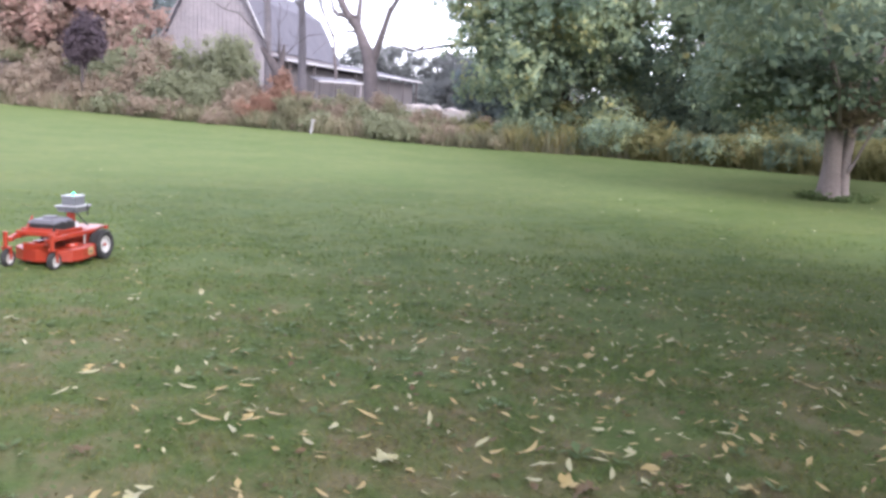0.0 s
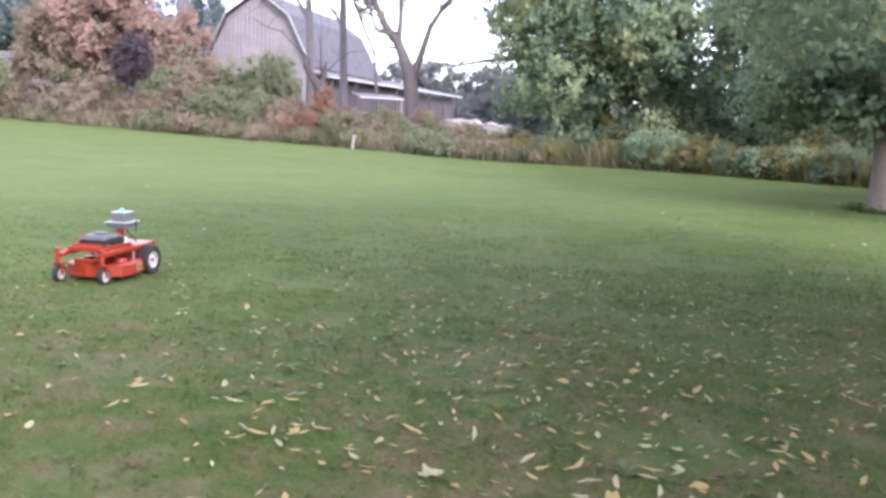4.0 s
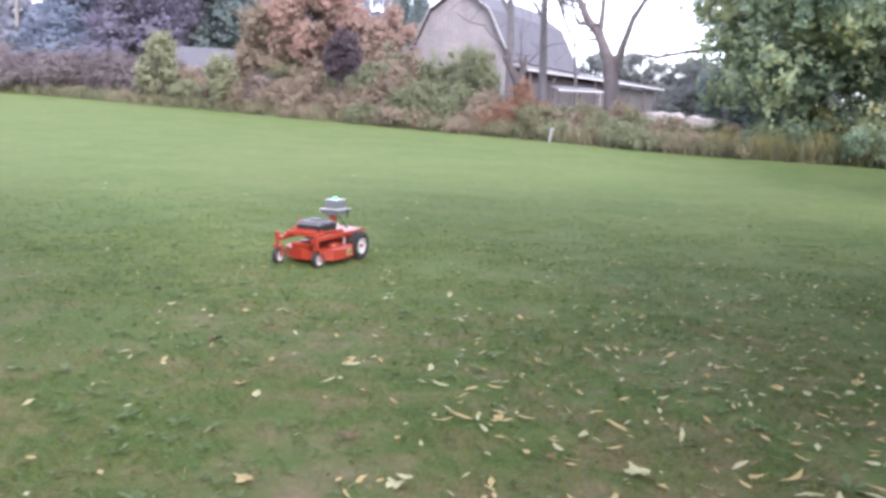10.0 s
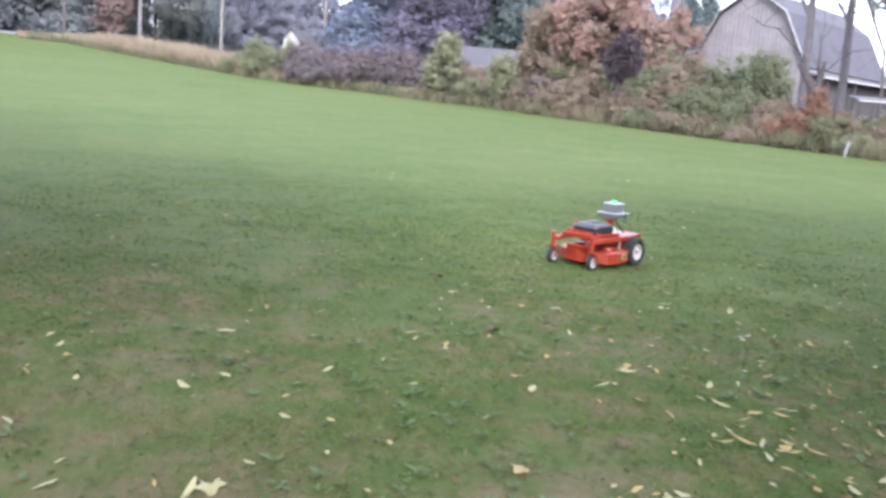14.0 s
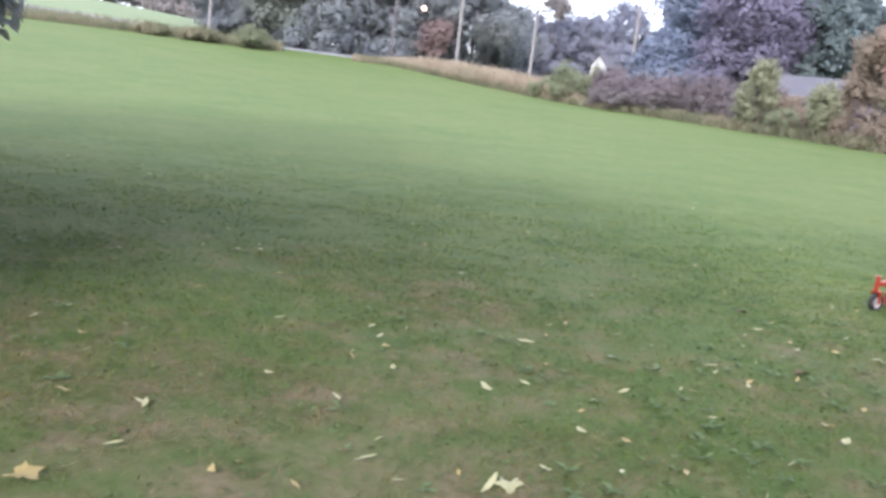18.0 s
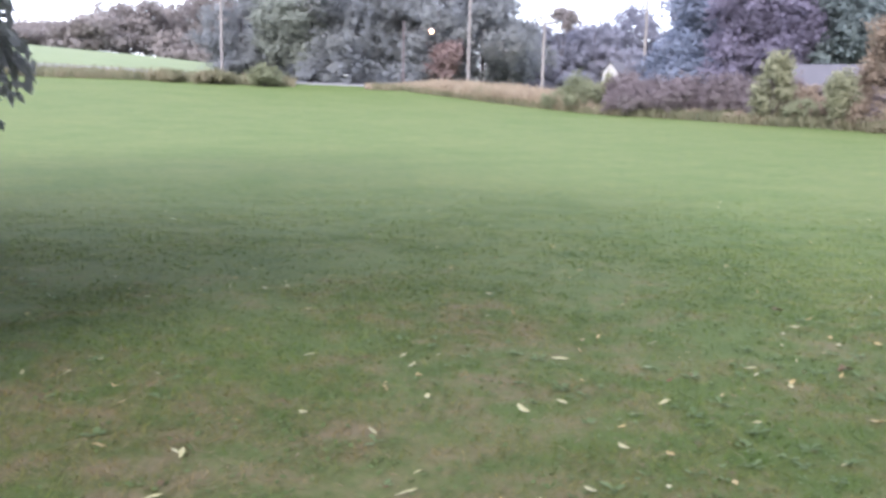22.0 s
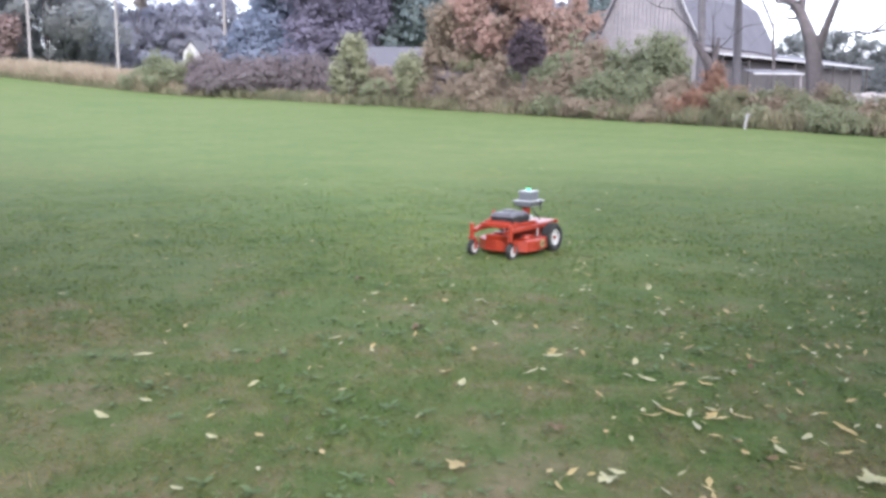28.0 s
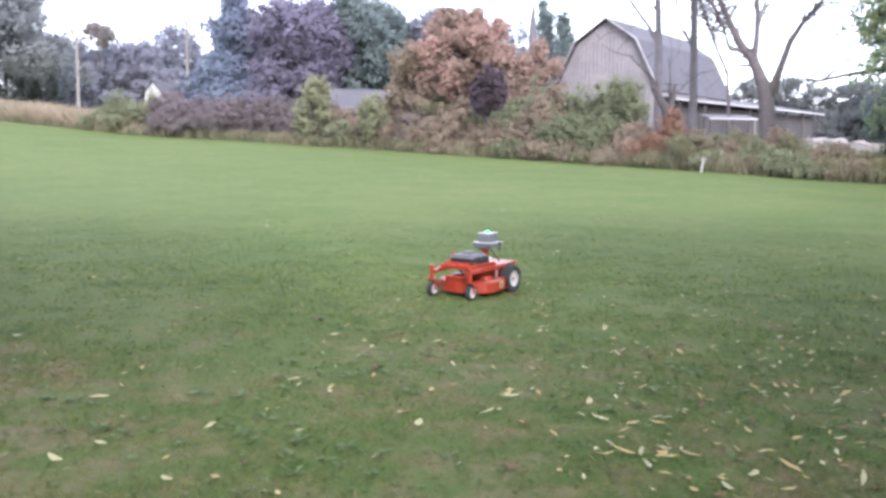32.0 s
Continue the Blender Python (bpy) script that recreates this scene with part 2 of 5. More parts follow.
# sage leaves, lightened likewise to paint in the veil of glare
LEAF_SAGE = foliage("leaf_sage", [(0.151, 0.165, 0.103), (0.204, 0.218, 0.137), (0.256, 0.264, 0.168)], 0.5, 0.2)
BARK = surface("bark_grey", (0.064, 0.054, 0.056), (0.120, 0.101, 0.102), 0.9, 2.5, bump=0.8, fine=18)
BARK_PALE = surface("bark_pale", (0.095, 0.078, 0.072), (0.175, 0.146, 0.134), 0.9, 2.0, bump=0.8, fine=14)
BARK_ASH = surface("bark_ash", (0.080, 0.072, 0.078), (0.135, 0.121, 0.130), 0.9, 2.0, bump=0.6, fine=14)
BARK_DARK = surface("bark_dark", (0.035, 0.03, 0.032), (0.08, 0.065, 0.065), 0.9, 3.0, bump=0.6, fine=20)
BOARD = surface("weathered_boards", (0.172, 0.156, 0.162), (0.276, 0.250, 0.254), 0.85, 0.8, bump=0.3, fine=9, stain=(0.109, 0.096, 0.096))
SHINGLE = surface("slate_roof", (0.052, 0.049, 0.060), (0.082, 0.077, 0.090), 0.8, 0.6, bump=0.3, fine=8)
ROOF_GREY = surface("grey_roof_sheet", (0.052, 0.049, 0.056), (0.078, 0.074, 0.084), 0.7, 1.0, bump=0.2)
POST_PAINT = surface("greyed_post_paint", (0.20, 0.195, 0.19), (0.31, 0.30, 0.295), 0.75, 2.0, bump=0.2, stain=(0.13, 0.12, 0.11))
OLD_WHITE = surface("weathered_white_paint", (0.30, 0.29, 0.29), (0.42, 0.41, 0.40), 0.7, 2.0, bump=0.15, stain=(0.17, 0.16, 0.15))
WHITE_TRIM = surface("white_paint", (0.432, 0.425, 0.432), (0.558, 0.550, 0.550), 0.6, 3.0, bump=0.1, stain=(0.279, 0.272, 0.265))
DARK_WOOD = surface("dark_shed_wall", (0.043, 0.038, 0.038), (0.082, 0.072, 0.072), 0.85, 1.2, bump=0.3)
POLE_WOOD = surface("pole_wood", (0.152, 0.137, 0.127), (0.233, 0.213, 0.202), 0.85, 1.2, bump=0.3, fine=20)
ASPHALT = surface("road_surface", (0.112, 0.112, 0.118), (0.156, 0.156, 0.160), 0.8, 1.0, bump=0.2)
STONE = surface("pale_stone", (0.165, 0.15, 0.143), (0.25, 0.226, 0.213), 0.85, 3.0, bump=0.5)
RED = surface("orange_red_paint", (0.236, 0.022, 0.008), (0.311, 0.035, 0.014), 0.38, 9.0, bump=0.05, stain=(0.142, 0.023, 0.014), spec=0.5)
PALE_PINK = surface("pale_pink_paint", (0.27, 0.115, 0.09), (0.36, 0.205, 0.175), 0.45, 7.0, bump=0.05, spec=0.6)
RUBBER = surface("tyre_rubber", (0.014, 0.014, 0.015), (0.035, 0.034, 0.033), 0.8, 14.0, bump=0.3, fine=80)
RIM = surface("white_rim_paint", (0.374, 0.367, 0.361), (0.530, 0.523, 0.510), 0.45, 12.0, bump=0.05, stain=(0.218, 0.197, 0.170))
BLACK = surface("black_plastic", (0.012, 0.012, 0.014), (0.03, 0.03, 0.033), 0.4, 12.0, bump=0.1)
COVER = surface("engine_cover_grey", (0.050, 0.047, 0.055), (0.100, 0.094, 0.105), 0.36, 9.0, bump=0.1)
STEEL = surface("bare_steel", (0.35, 0.34, 0.34), (0.55, 0.54, 0.53), 0.4, 14.0, metal=0.8, bump=0.1)
GREY_BOX = surface("grey_box_plastic", (0.111, 0.117, 0.130), (0.156, 0.162, 0.176), 0.5, 8.0, bump=0.05)
LID = surface("pale_box_lid", (0.326, 0.337, 0.348), (0.404, 0.416, 0.421), 0.45, 8.0, bump=0.05)
DECAL = surface("faded_yellow_decal", (0.333, 0.230, 0.102), (0.397, 0.307, 0.166), 0.5, 20.0, bump=0.0)
DECAL_INK = surface("decal_ink", (0.05, 0.04, 0.03), (0.10, 0.08, 0.06), 0.5, 20.0, bump=0.0)
FALLEN = foliage("fallen_leaf_yellow", [(0.22, 0.165, 0.06), (0.29, 0.225, 0.095), (0.35, 0.285, 0.145), (0.24, 0.14, 0.05)], 0.15, 2.0, 0.55)
FALLEN_PALE = foliage("fallen_leaf_pale", [(0.215, 0.205, 0.105), (0.310, 0.300, 0.175), (0.420, 0.410, 0.280)], 0.12, 2.0, 0.5)
FALLEN_BROWN = foliage("fallen_leaf_brown", [(0.085, 0.062, 0.036), (0.12, 0.087, 0.05), (0.165, 0.118, 0.066)], 0.12, 2.0, 0.6)
LED_GREEN = glow("green_led", (0.05, 1.0, 0.35), 1.1)
LAMP_WARM = glow("street_lamp_light", (1.0, 0.55, 0.3), 5.0)
EARTH = surface("bare_earth_field", (0.082, 0.068, 0.052), (0.114, 0.098, 0.079), 0.95, 0.3, bump=0.3)
FIELD = surface("far_hay_field", (0.088, 0.120, 0.052), (0.124, 0.150, 0.070), 0.95, 0.2, bump=0.3)
CLOVER = foliage("clover_leaf", [(0.080, 0.116, 0.046), (0.108, 0.148, 0.060), (0.136, 0.178, 0.078)], 0.45, 1.2)
ROSETTE = foliage("broad_weed_leaf", [(0.105, 0.152, 0.070), (0.140, 0.190, 0.090), (0.190, 0.245, 0.135)], 0.45, 1.2)
THATCH = foliage("dry_thatch", [(0.12, 0.10, 0.055), (0.17, 0.145, 0.088), (0.22, 0.19, 0.125)], 0.2, 1.2)

# ---- the lie of the land ----
EYE_Z = 1.6
EDGE_AZ = (-180, -60, -40, -26, -10, 0, 9, 18, 27, 38, 45, 51, 57, 64, 73, 81, 100, 180)
EDGE_R = (60, 40, 36, 38, 44, 46, 50, 57, 66, 78, 90, 105, 120, 125, 130, 132, 120, 60)
EDGE_EL = (-1.6, -2.4, -2.6, -2.48, -2.05, -1.95, -1.49, -1.07, -0.6, 0.0, 0.3, 0.85, 1.52, 1.58, 1.73, 1.75, 1.2, -1.6)
RISE_EL = (1.0, 2.0, 2.3, 2.4, 2.4, 2.4, 2.4, 2.2, 1.9, 1.5, 1.3, 0.9, 0.7, 0.9, 1.5, 1.9, 1.9, 1.0)


def lie(az, r):
    """Height of the ground at a bearing (degrees to the left of +y) and a distance from the camera's stand."""
    re, el, up = np.interp(az, EDGE_AZ, EDGE_R), np.interp(az, EDGE_AZ, EDGE_EL), np.interp(az, EDGE_AZ, RISE_EL)
    ze = EYE_Z + re * np.tan(np.radians(el))
    near = -0.02 * np.clip(r - 4, 0, 16)
    u = np.clip((r - 20) / (re - 20), 0, 1)
    z = near + (ze + 0.32) * u**1.6
    v = np.clip((np.minimum(r, 300) - re) / 60, 0, 1)
    out = EYE_Z + np.minimum(r, 300) * np.tan(np.radians(el + up * v * (2 - v)))
    return np.where(r > re, out, z)


def ground_z(x, y):
    return lie(np.degrees(np.arctan2(-np.asarray(x), np.asarray(y))), np.hypot(x, y))


def place(az, r, sink=0.0):
    a = radians(az)
    return Vector((-r * math.sin(a), r * math.cos(a), float(lie(az, r)) - sink))


def high(az, r, el):
    """The point at a bearing, a distance and an angle above the level of the eye."""
    a = radians(az)
    return Vector((-r * math.sin(a), r * math.cos(a), EYE_Z + r * math.tan(radians(el))))


# ---- mesh helpers ----
def mesh_of(name, verts, faces, mats, smooth=False, slots=None):
    me = bpy.data.meshes.new(name)
    verts, faces = np.asarray(verts, np.float32), np.asarray(faces, np.int32)
    n, k = faces.shape
    me.vertices.add(len(verts))
    me.vertices.foreach_set("co", verts.ravel())
    me.loops.add(n * k)
    me.loops.foreach_set("vertex_index", faces.ravel())
    me.polygons.add(n)
    me.polygons.foreach_set("loop_start", np.arange(0, n * k, k, dtype=np.int32))
    me.polygons.foreach_set("loop_total", np.full(n, k, np.int32))
    for m in mats:
        me.materials.append(m)
    if slots is not None:
        me.polygons.foreach_set("material_index", np.asarray(slots, np.int32))
    if smooth:
        me.polygons.foreach_set("use_smooth", np.ones(n, bool))
    me.update(calc_edges=True)
    return me


def part(name, data, material=None, parent=None, label="", m=None):
    """Links a bmesh or a mesh as one object, under a thing or a part."""
    if isinstance(data, bmesh.types.BMesh):
        me = bpy.data.meshes.new(name)
        bmesh.ops.recalc_face_normals(data, faces=data.faces)
        data.to_mesh(me)
        data.free()
        me.materials.append(material)
        data = me
    ob = new(name, data)
    if parent:
        ob.parent = parent
    if m is not None:
        ob.matrix_basis = m
    return tagged(ob, label)


def thing(name, m, label, category, group="", kind=""):
    ob = new(name)
    ob.empty_display_size = 0.2
    ob.matrix_basis = m
    return tagged(ob, label, category, group, kind)


def box(sx, sy, sz, at=(0, 0, 0), bevel=0.01, bm=None, turn=None):
    """A box with softened edges, centred at a point."""
    bm = bm or bmesh.new()
    m = Matrix.Translation(at) @ (turn or Matrix.Identity(4)) @ Matrix.Diagonal((sx, sy, sz, 1))
    got = bmesh.ops.create_cube(bm, size=1, matrix=m)
    if bevel:
        edges = list({e for v in got["verts"] for e in v.link_edges})
        bmesh.ops.bevel(bm, geom=edges, offset=bevel, segments=2, affect="EDGES", profile=0.6)
    return bm


def rod(a, b, r, sides=10, r2=None, bm=None):
    bm = bm or bmesh.new()
    a, b = Vector(a), Vector(b)
    q = (b - a).to_track_quat("Z", "Y").to_matrix().to_4x4()
    bmesh.ops.create_cone(bm, cap_ends=True, segments=sides, radius1=r, radius2=r if r2 is None else r2, depth=(b - a).length,
                          matrix=Matrix.Translation((a + b) / 2) @ q)
    return bm


def tube(points, radii, sides=8):
    """Rings along a bent line: vertices and faces of a tapered limb."""
    pts = [Vector(p) for p in points]
    verts, faces, q, last = [], [], None, None
    for i, p in enumerate(pts):
        way = (pts[min(i + 1, len(pts) - 1)] - pts[max(i - 1, 0)]).normalized()
        q = way.to_track_quat("Z", "Y") if q is None else last.rotation_difference(way) @ q
        last = way
        for k in range(sides):
            a = 2 * math.pi * k / sides
            verts.append(p + q @ Vector((math.cos(a), math.sin(a), 0)) * radii[i])
    for i in range(len(pts) - 1):
        for k in range(sides):
            j = (k + 1) % sides
            faces.append((i * sides + k, i * sides + j, (i + 1) * sides + j, (i + 1) * sides + k))
    return [tuple(v) for v in verts], faces


def join(pieces):
    verts, faces = [], []
    for v, f in pieces:
        o = len(verts)
        verts += v
        faces += [tuple(i + o for i in q) for q in f]
    return verts, faces


def crooked(rng, a, b, r0, r1, n=6, wander=0.06):
    """A limb from a to b that wanders on its way."""
    a, b = Vector(a), Vector(b)
    span = (b - a).length
    pts, off = [], Vector((0, 0, 0))
    for i in range(n + 1):
        t = i / n
        off = off + Vector(rng.normal(0, wander * span / n * 1.6, 3))
        pts.append(a.lerp(b, t) + off * (1 if 0 < i else 0))
    return pts, [r0 + (r1 - r0) * i / n for i in range(n + 1)]


def leaf_mesh(name, rng, centres, radii, count, size, mat, long=1.5, droop=0.0, fill=0.8, spray=9, far=False):
    """Many leaves in flat sprays on and in a set of lobes; size in metres. Folded leaves near by, finer three-cornered ones far off."""
    if far:
        count, size, spray = int(count * 2.0), size * 0.66, spray * 2
    centres, radii = np.asarray(centres, float), np.asarray(radii, float)
    weight = (radii**2).sum(1)
    n = max(1, count // spray)
    pick = rng.choice(len(centres), n, p=weight / weight.sum())
    way = rng.normal(size=(n, 3))
    way /= np.linalg.norm(way, axis=1, keepdims=True)
    depth = fill + (1 - fill) * rng.random(n) ** 0.6
    depth *= 1 + 0.2 * rng.normal(size=n)
    tip = centres[pick] + way * radii[pick] * depth[:, None]
    face = way * (1.1 if far else 0.7) + rng.normal(0, 0.35, (n, 3)) + (0, 0, 0.35 if far else 0.8)
    own = rng.integers(0, n, count)
    at = tip[own] + rng.normal(0, 1, (count, 3)) * (size * 1.25, size * 1.25, size * (1.15 if far else 0.5))
    nrm = face[own] + rng.normal(0, 0.5 if far else 0.45, (count, 3))
    nrm /= np.linalg.norm(nrm, axis=1, keepdims=True)
    along = rng.normal(size=(count, 3)) + (0, 0, -droop)
    along -= nrm * (along * nrm).sum(1, keepdims=True)
    along /= np.linalg.norm(along, axis=1, keepdims=True)
    side = np.cross(nrm, along)
    s = (size * (0.6 + 0.8 * rng.random(count)))[:, None]
    if far:
        v = np.stack([at - along * s * long * 0.5, at + side * s * 0.62 + along * s * 0.2, at - side * s * 0.62 + along * s * long * 0.5], 1)
        return mesh_of(name, v.reshape(-1, 3), np.arange(count * 3).reshape(-1, 3), [mat])
    v = np.stack([at - along * s * long / 2, at + side * s * 0.5 + nrm * s * 0.12 - along * s * 0.1,
                  at + along * s * long / 2 - nrm * s * 0.1, at - side * s * 0.5 + nrm * s * 0.12 + along * s * 0.05], 1)
    base = np.arange(count)[:, None] * 4
    f = np.concatenate([base + (0, 1, 2), base + (0, 2, 3)])
    return mesh_of(name, v.reshape(-1, 3), f, [mat])


def crown_lobes(rng, centre, rx, rz, lobes, small=0.42, shape="round"):
    c, r = [], []
    for i in range(lobes):
        if shape == "cone":
            t = (i + 0.5) / lobes
            ring = rx * (1 - t) ** 0.9 + 0.12 * rx
            a = rng.random() * 6.28
            q = ring * 0.55
            c.append((centre[0] + q * math.cos(a), centre[1] + q * math.sin(a), centre[2] - rz + 2 * rz * t))
            r.append((ring * 0.62, ring * 0.62, rz * 2 / lobes * 1.3 + 0.12 * rx))
            continue
        d = rng.normal(size=3)
        d /= np.linalg.norm(d)
        d *= 0.35 + 0.5 * rng.random()
        c.append((centre[0] + d[0] * rx, centre[1] + d[1] * rx, centre[2] + d[2] * rz))
        k = small * (0.75 + 0.5 * rng.random())
        r.append((rx * k, rx * k, rz * k * 0.85))
    return c, r


def tree(name, az, r, height, low, radius, leaf, bark, trunk, count, size, seed, label, lobes=14, shape="round", category="tree", group="", lean=(0, 0), droop=0.0, long=1.5, small=0.42, fill=0.8):
    """A tree: a tapered trunk with limbs that reach into the lobes of an uneven, leafy crown."""
    rng = np.random.default_rng(seed)
    base = place(az, r)
    root = thing(name, Matrix.Translation(base), label, category, group)
    mid = (lean[0], lean[1], (height + low) / 2)
    c, rad = crown_lobes(rng, mid, radius, (height - low) / 2, lobes, small, shape)
    top = Vector((lean[0] * 0.8, lean[1] * 0.8, low + (height - low) * (0.9 if shape == "cone" else 0.6)))
    pts, rr = crooked(rng, (0, 0, -0.1), top, trunk, trunk * 0.3, 7, 0.03)
    rr[0] *= 1.35
    pieces = [tube(pts, rr, 10)]
    for q in c[: min(len(c), 12)]:
        k = int(rng.integers(2, 6))
        pp, pr = crooked(rng, pts[k], q, rr[k] * 0.5, 0.02, 5, 0.08)
        pieces.append(tube(pp, pr, 6))
    v, f = join(pieces)
    part("trunk", mesh_of("trunk", v, f, [bark], True), parent=root)
    part("crown", leaf_mesh("crown", rng, c, rad, count, size, leaf, long, droop, fill, far=r > 40), parent=root)
    return root


def shrub(name, az, r, width, height, leaf, count, size, seed, label, group="thicket shrubs", lobes=15, category="shrub"):
    rng = np.random.default_rng(seed)
    root = thing(name, Matrix.Translation(place(az, r)), label, category, group)
    c, rad = [], []
    for i in range(lobes):
        a, q = rng.random() * 6.28, rng.random() ** 0.6 * width * 0.36
        top = height * (0.55 + 0.45 * rng.random()) * (1 - 0.35 * (q / (width * 0.36)) ** 2)
        hz = top * 0.4
        c.append((q * math.cos(a), q * math.sin(a), max(hz * 0.9, top - hz)))
        rad.append((width * (0.13 + 0.09 * rng.random()),) * 2 + (hz,))
    stems = []
    for q in c[:6]:
        pp, pr = crooked(rng, (q[0] * 0.3, q[1] * 0.3, -0.05), (q[0], q[1], q[2]), 0.05, 0.015, 4, 0.08)
        stems.append(tube(pp, pr, 5))
    v, f = join(stems)
    part("stems", mesh_of("stems", v, f, [BARK_DARK], True), parent=root)
    part("foliage", leaf_mesh("foliage", rng, c, rad, int(count * 1.15), size * 0.78, leaf, 1.6, 0.0, 0.35, far=True), parent=root)
    return root

# ---- ground: one sheet to the horizon ----
def make_ground():
    az = np.concatenate([np.arange(-180, -40, 4.0), np.arange(-40, 96, 1.0), np.arange(96, 180, 4.0)])
    rr = np.concatenate([[0.0, 0.4, 1.0, 2.0], np.arange(3, 24, 0.75), np.arange(24, 140, 2.5), np.geomspace(142, 3000, 26)])
    a, r = np.meshgrid(az, rr, indexing="ij")
    z = lie(a, r)
    v = np.stack([-r * np.sin(np.radians(a)), r * np.cos(np.radians(a)), z], -1).reshape(-1, 3)
    n, k = a.shape
    i, j = np.meshgrid(np.arange(n), np.arange(k - 1), indexing="ij")
    i2 = (i + 1) % n
    f = np.stack([i * k + j, i * k + j + 1, i2 * k + j + 1, i2 * k + j], -1).reshape(-1, 4)
    rc, ac = (r[i, j] + r[i, j + 1]) / 2, a[i, j]
    edge = np.interp(ac, EDGE_AZ, EDGE_R)
    slot = np.zeros(rc.shape, int)
    slot[(rc > edge + 14) & (ac < 24)] = 1
    slot[(rc > edge + 10) & (ac > 64)] = 2
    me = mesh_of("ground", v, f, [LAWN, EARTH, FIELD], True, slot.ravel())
    me.flip_normals()
    tagged(new("ground", me), "mown green lawn with worn patches rising to rough fields", "lawn", "", "structure")


make_ground()


def patchy(x, y, cell, seed):
    """Smooth random patches over the plan, 0 to 1."""
    g = np.random.default_rng(seed).random((64, 64))
    u, v = np.asarray(x) / cell + 400, np.asarray(y) / cell + 400
    i, j = np.floor(u).astype(int), np.floor(v).astype(int)
    a, b = u - i, v - j
    a, b = a * a * (3 - 2 * a), b * b * (3 - 2 * b)
    at = lambda p, q: g[p % 64, q % 64]
    return (at(i, j) * (1 - a) + at(i + 1, j) * a) * (1 - b) + (at(i, j + 1) * (1 - a) + at(i + 1, j + 1) * a) * b


def blades(name, count, ring, span, tall, wide, mat, seed, label, lean=0.35, taper=0.0):
    """Upright blades strewn over a sector of the ground, joined as one."""
    rng = np.random.default_rng(seed)
    a = rng.uniform(span[0], span[1], count)
    r = ring(rng, a, count)
    n = len(a)
    x, y = -r * np.sin(np.radians(a)), r * np.cos(np.radians(a))
    at = np.stack([x, y, lie(a, r) - 0.005], 1)
    t = rng.uniform(0, 6.283, n)
    side = np.stack([np.cos(t), np.sin(t), 0 * t], 1)
    h = (rng.uniform(tall[0], tall[1], n))[:, None]
    if taper:
        h *= (0.75 + 0.5 * patchy(x, y, 3.0, seed))[:, None] * np.clip(np.minimum(span[1] - a, (a - span[0]) * 2.5) / taper, 0.25, 1)[:, None]
    w = (rng.uniform(wide[0], wide[1], n))[:, None]
    tip = at + (0, 0, 1) * h + rng.normal(0, lean, (n, 3)) * h * (1, 1, 0.2)
    bend = at + (tip - at) * 0.5 + side * w * 0.2 + (0, 0, 0.06) * h
    v = np.stack([at - side * w / 2, at + side * w / 2, bend + side * w / 2, tip, bend - side * w / 2], 1)
    base = np.arange(n)[:, None] * 5
    f = np.concatenate([base + (0, 1, 2), base + (0, 2, 4), base + (4, 2, 3)])
    ob = new(name, mesh_of(name, v.reshape(-1, 3), f, [mat]))
    return tagged(ob, label, "grass", "", "stuff")


def lawn_blades(count, seed):
    """Fine single blades of mown grass, a sliver each: thick within ten metres, thinner on worn patches and behind the camera's stand."""
    rng = np.random.default_rng(seed)
    a = rng.uniform(-180, 180, count)
    steps = np.linspace(0.02, 27.0, 400)
    dense = steps * np.minimum(1.0, (4.5 / steps) ** 1.25) * np.clip((27.0 - steps) / 17.0, 0, 1)
    r = np.interp(rng.random(count), np.cumsum(dense) / dense.sum(), steps)
    x, y = -r * np.sin(np.radians(a)), r * np.cos(np.radians(a))
    p = 0.6 * patchy(x, y, 0.9, 501) + 0.4 * patchy(x, y, 0.3, 502)
    behind = np.interp(a, (-180, -80, -36, 100, 140, 180), (0.3, 0.3, 1.0, 1.0, 0.3, 0.3))
    behind = np.where(r < 2.5, 1.0, 1.0 + (behind - 1.0) * np.clip((r - 2.5) / 3.0, 0, 1)) * np.where((a > -80) & (a < 140), 1.0, np.clip((12.0 - r) / 4.0, 0, 1))
    ok = rng.random(count) < np.clip((p - 0.22) * 2.6, 0.12, 1) * behind
    a, r = a[ok], r[ok]
    n = len(a)
    at = np.stack([-r * np.sin(np.radians(a)), r * np.cos(np.radians(a)), lie(a, r) - 0.003], 1)
    d = rng.uniform(0, 6.283, n)
    t = d + math.pi / 2 + rng.normal(0, 0.3, n)
    w = (rng.uniform(0.002, 0.0045, n) * np.clip(r / 4.5, 0.8, 2.4))[:, None]
    h = rng.uniform(0.018, 0.05, n)[:, None]
    side = np.stack([np.cos(t), np.sin(t), 0 * t], 1) * w
    flat = rng.uniform(0.7, 1.9, n)
    tip = at + np.stack([np.cos(d) * flat, np.sin(d) * flat, rng.uniform(0.35, 0.9, n)], 1) * h
    v = np.stack([at - side, at + side, tip], 1)
    ob = new("lawn_grass", mesh_of("lawn_grass", v.reshape(-1, 3), np.arange(n * 3).reshape(-1, 3), [GRASS]))
    tagged(ob, "short mown green grass blades on the lawn", "grass", "", "stuff")


lawn_blades(1150000, 11)


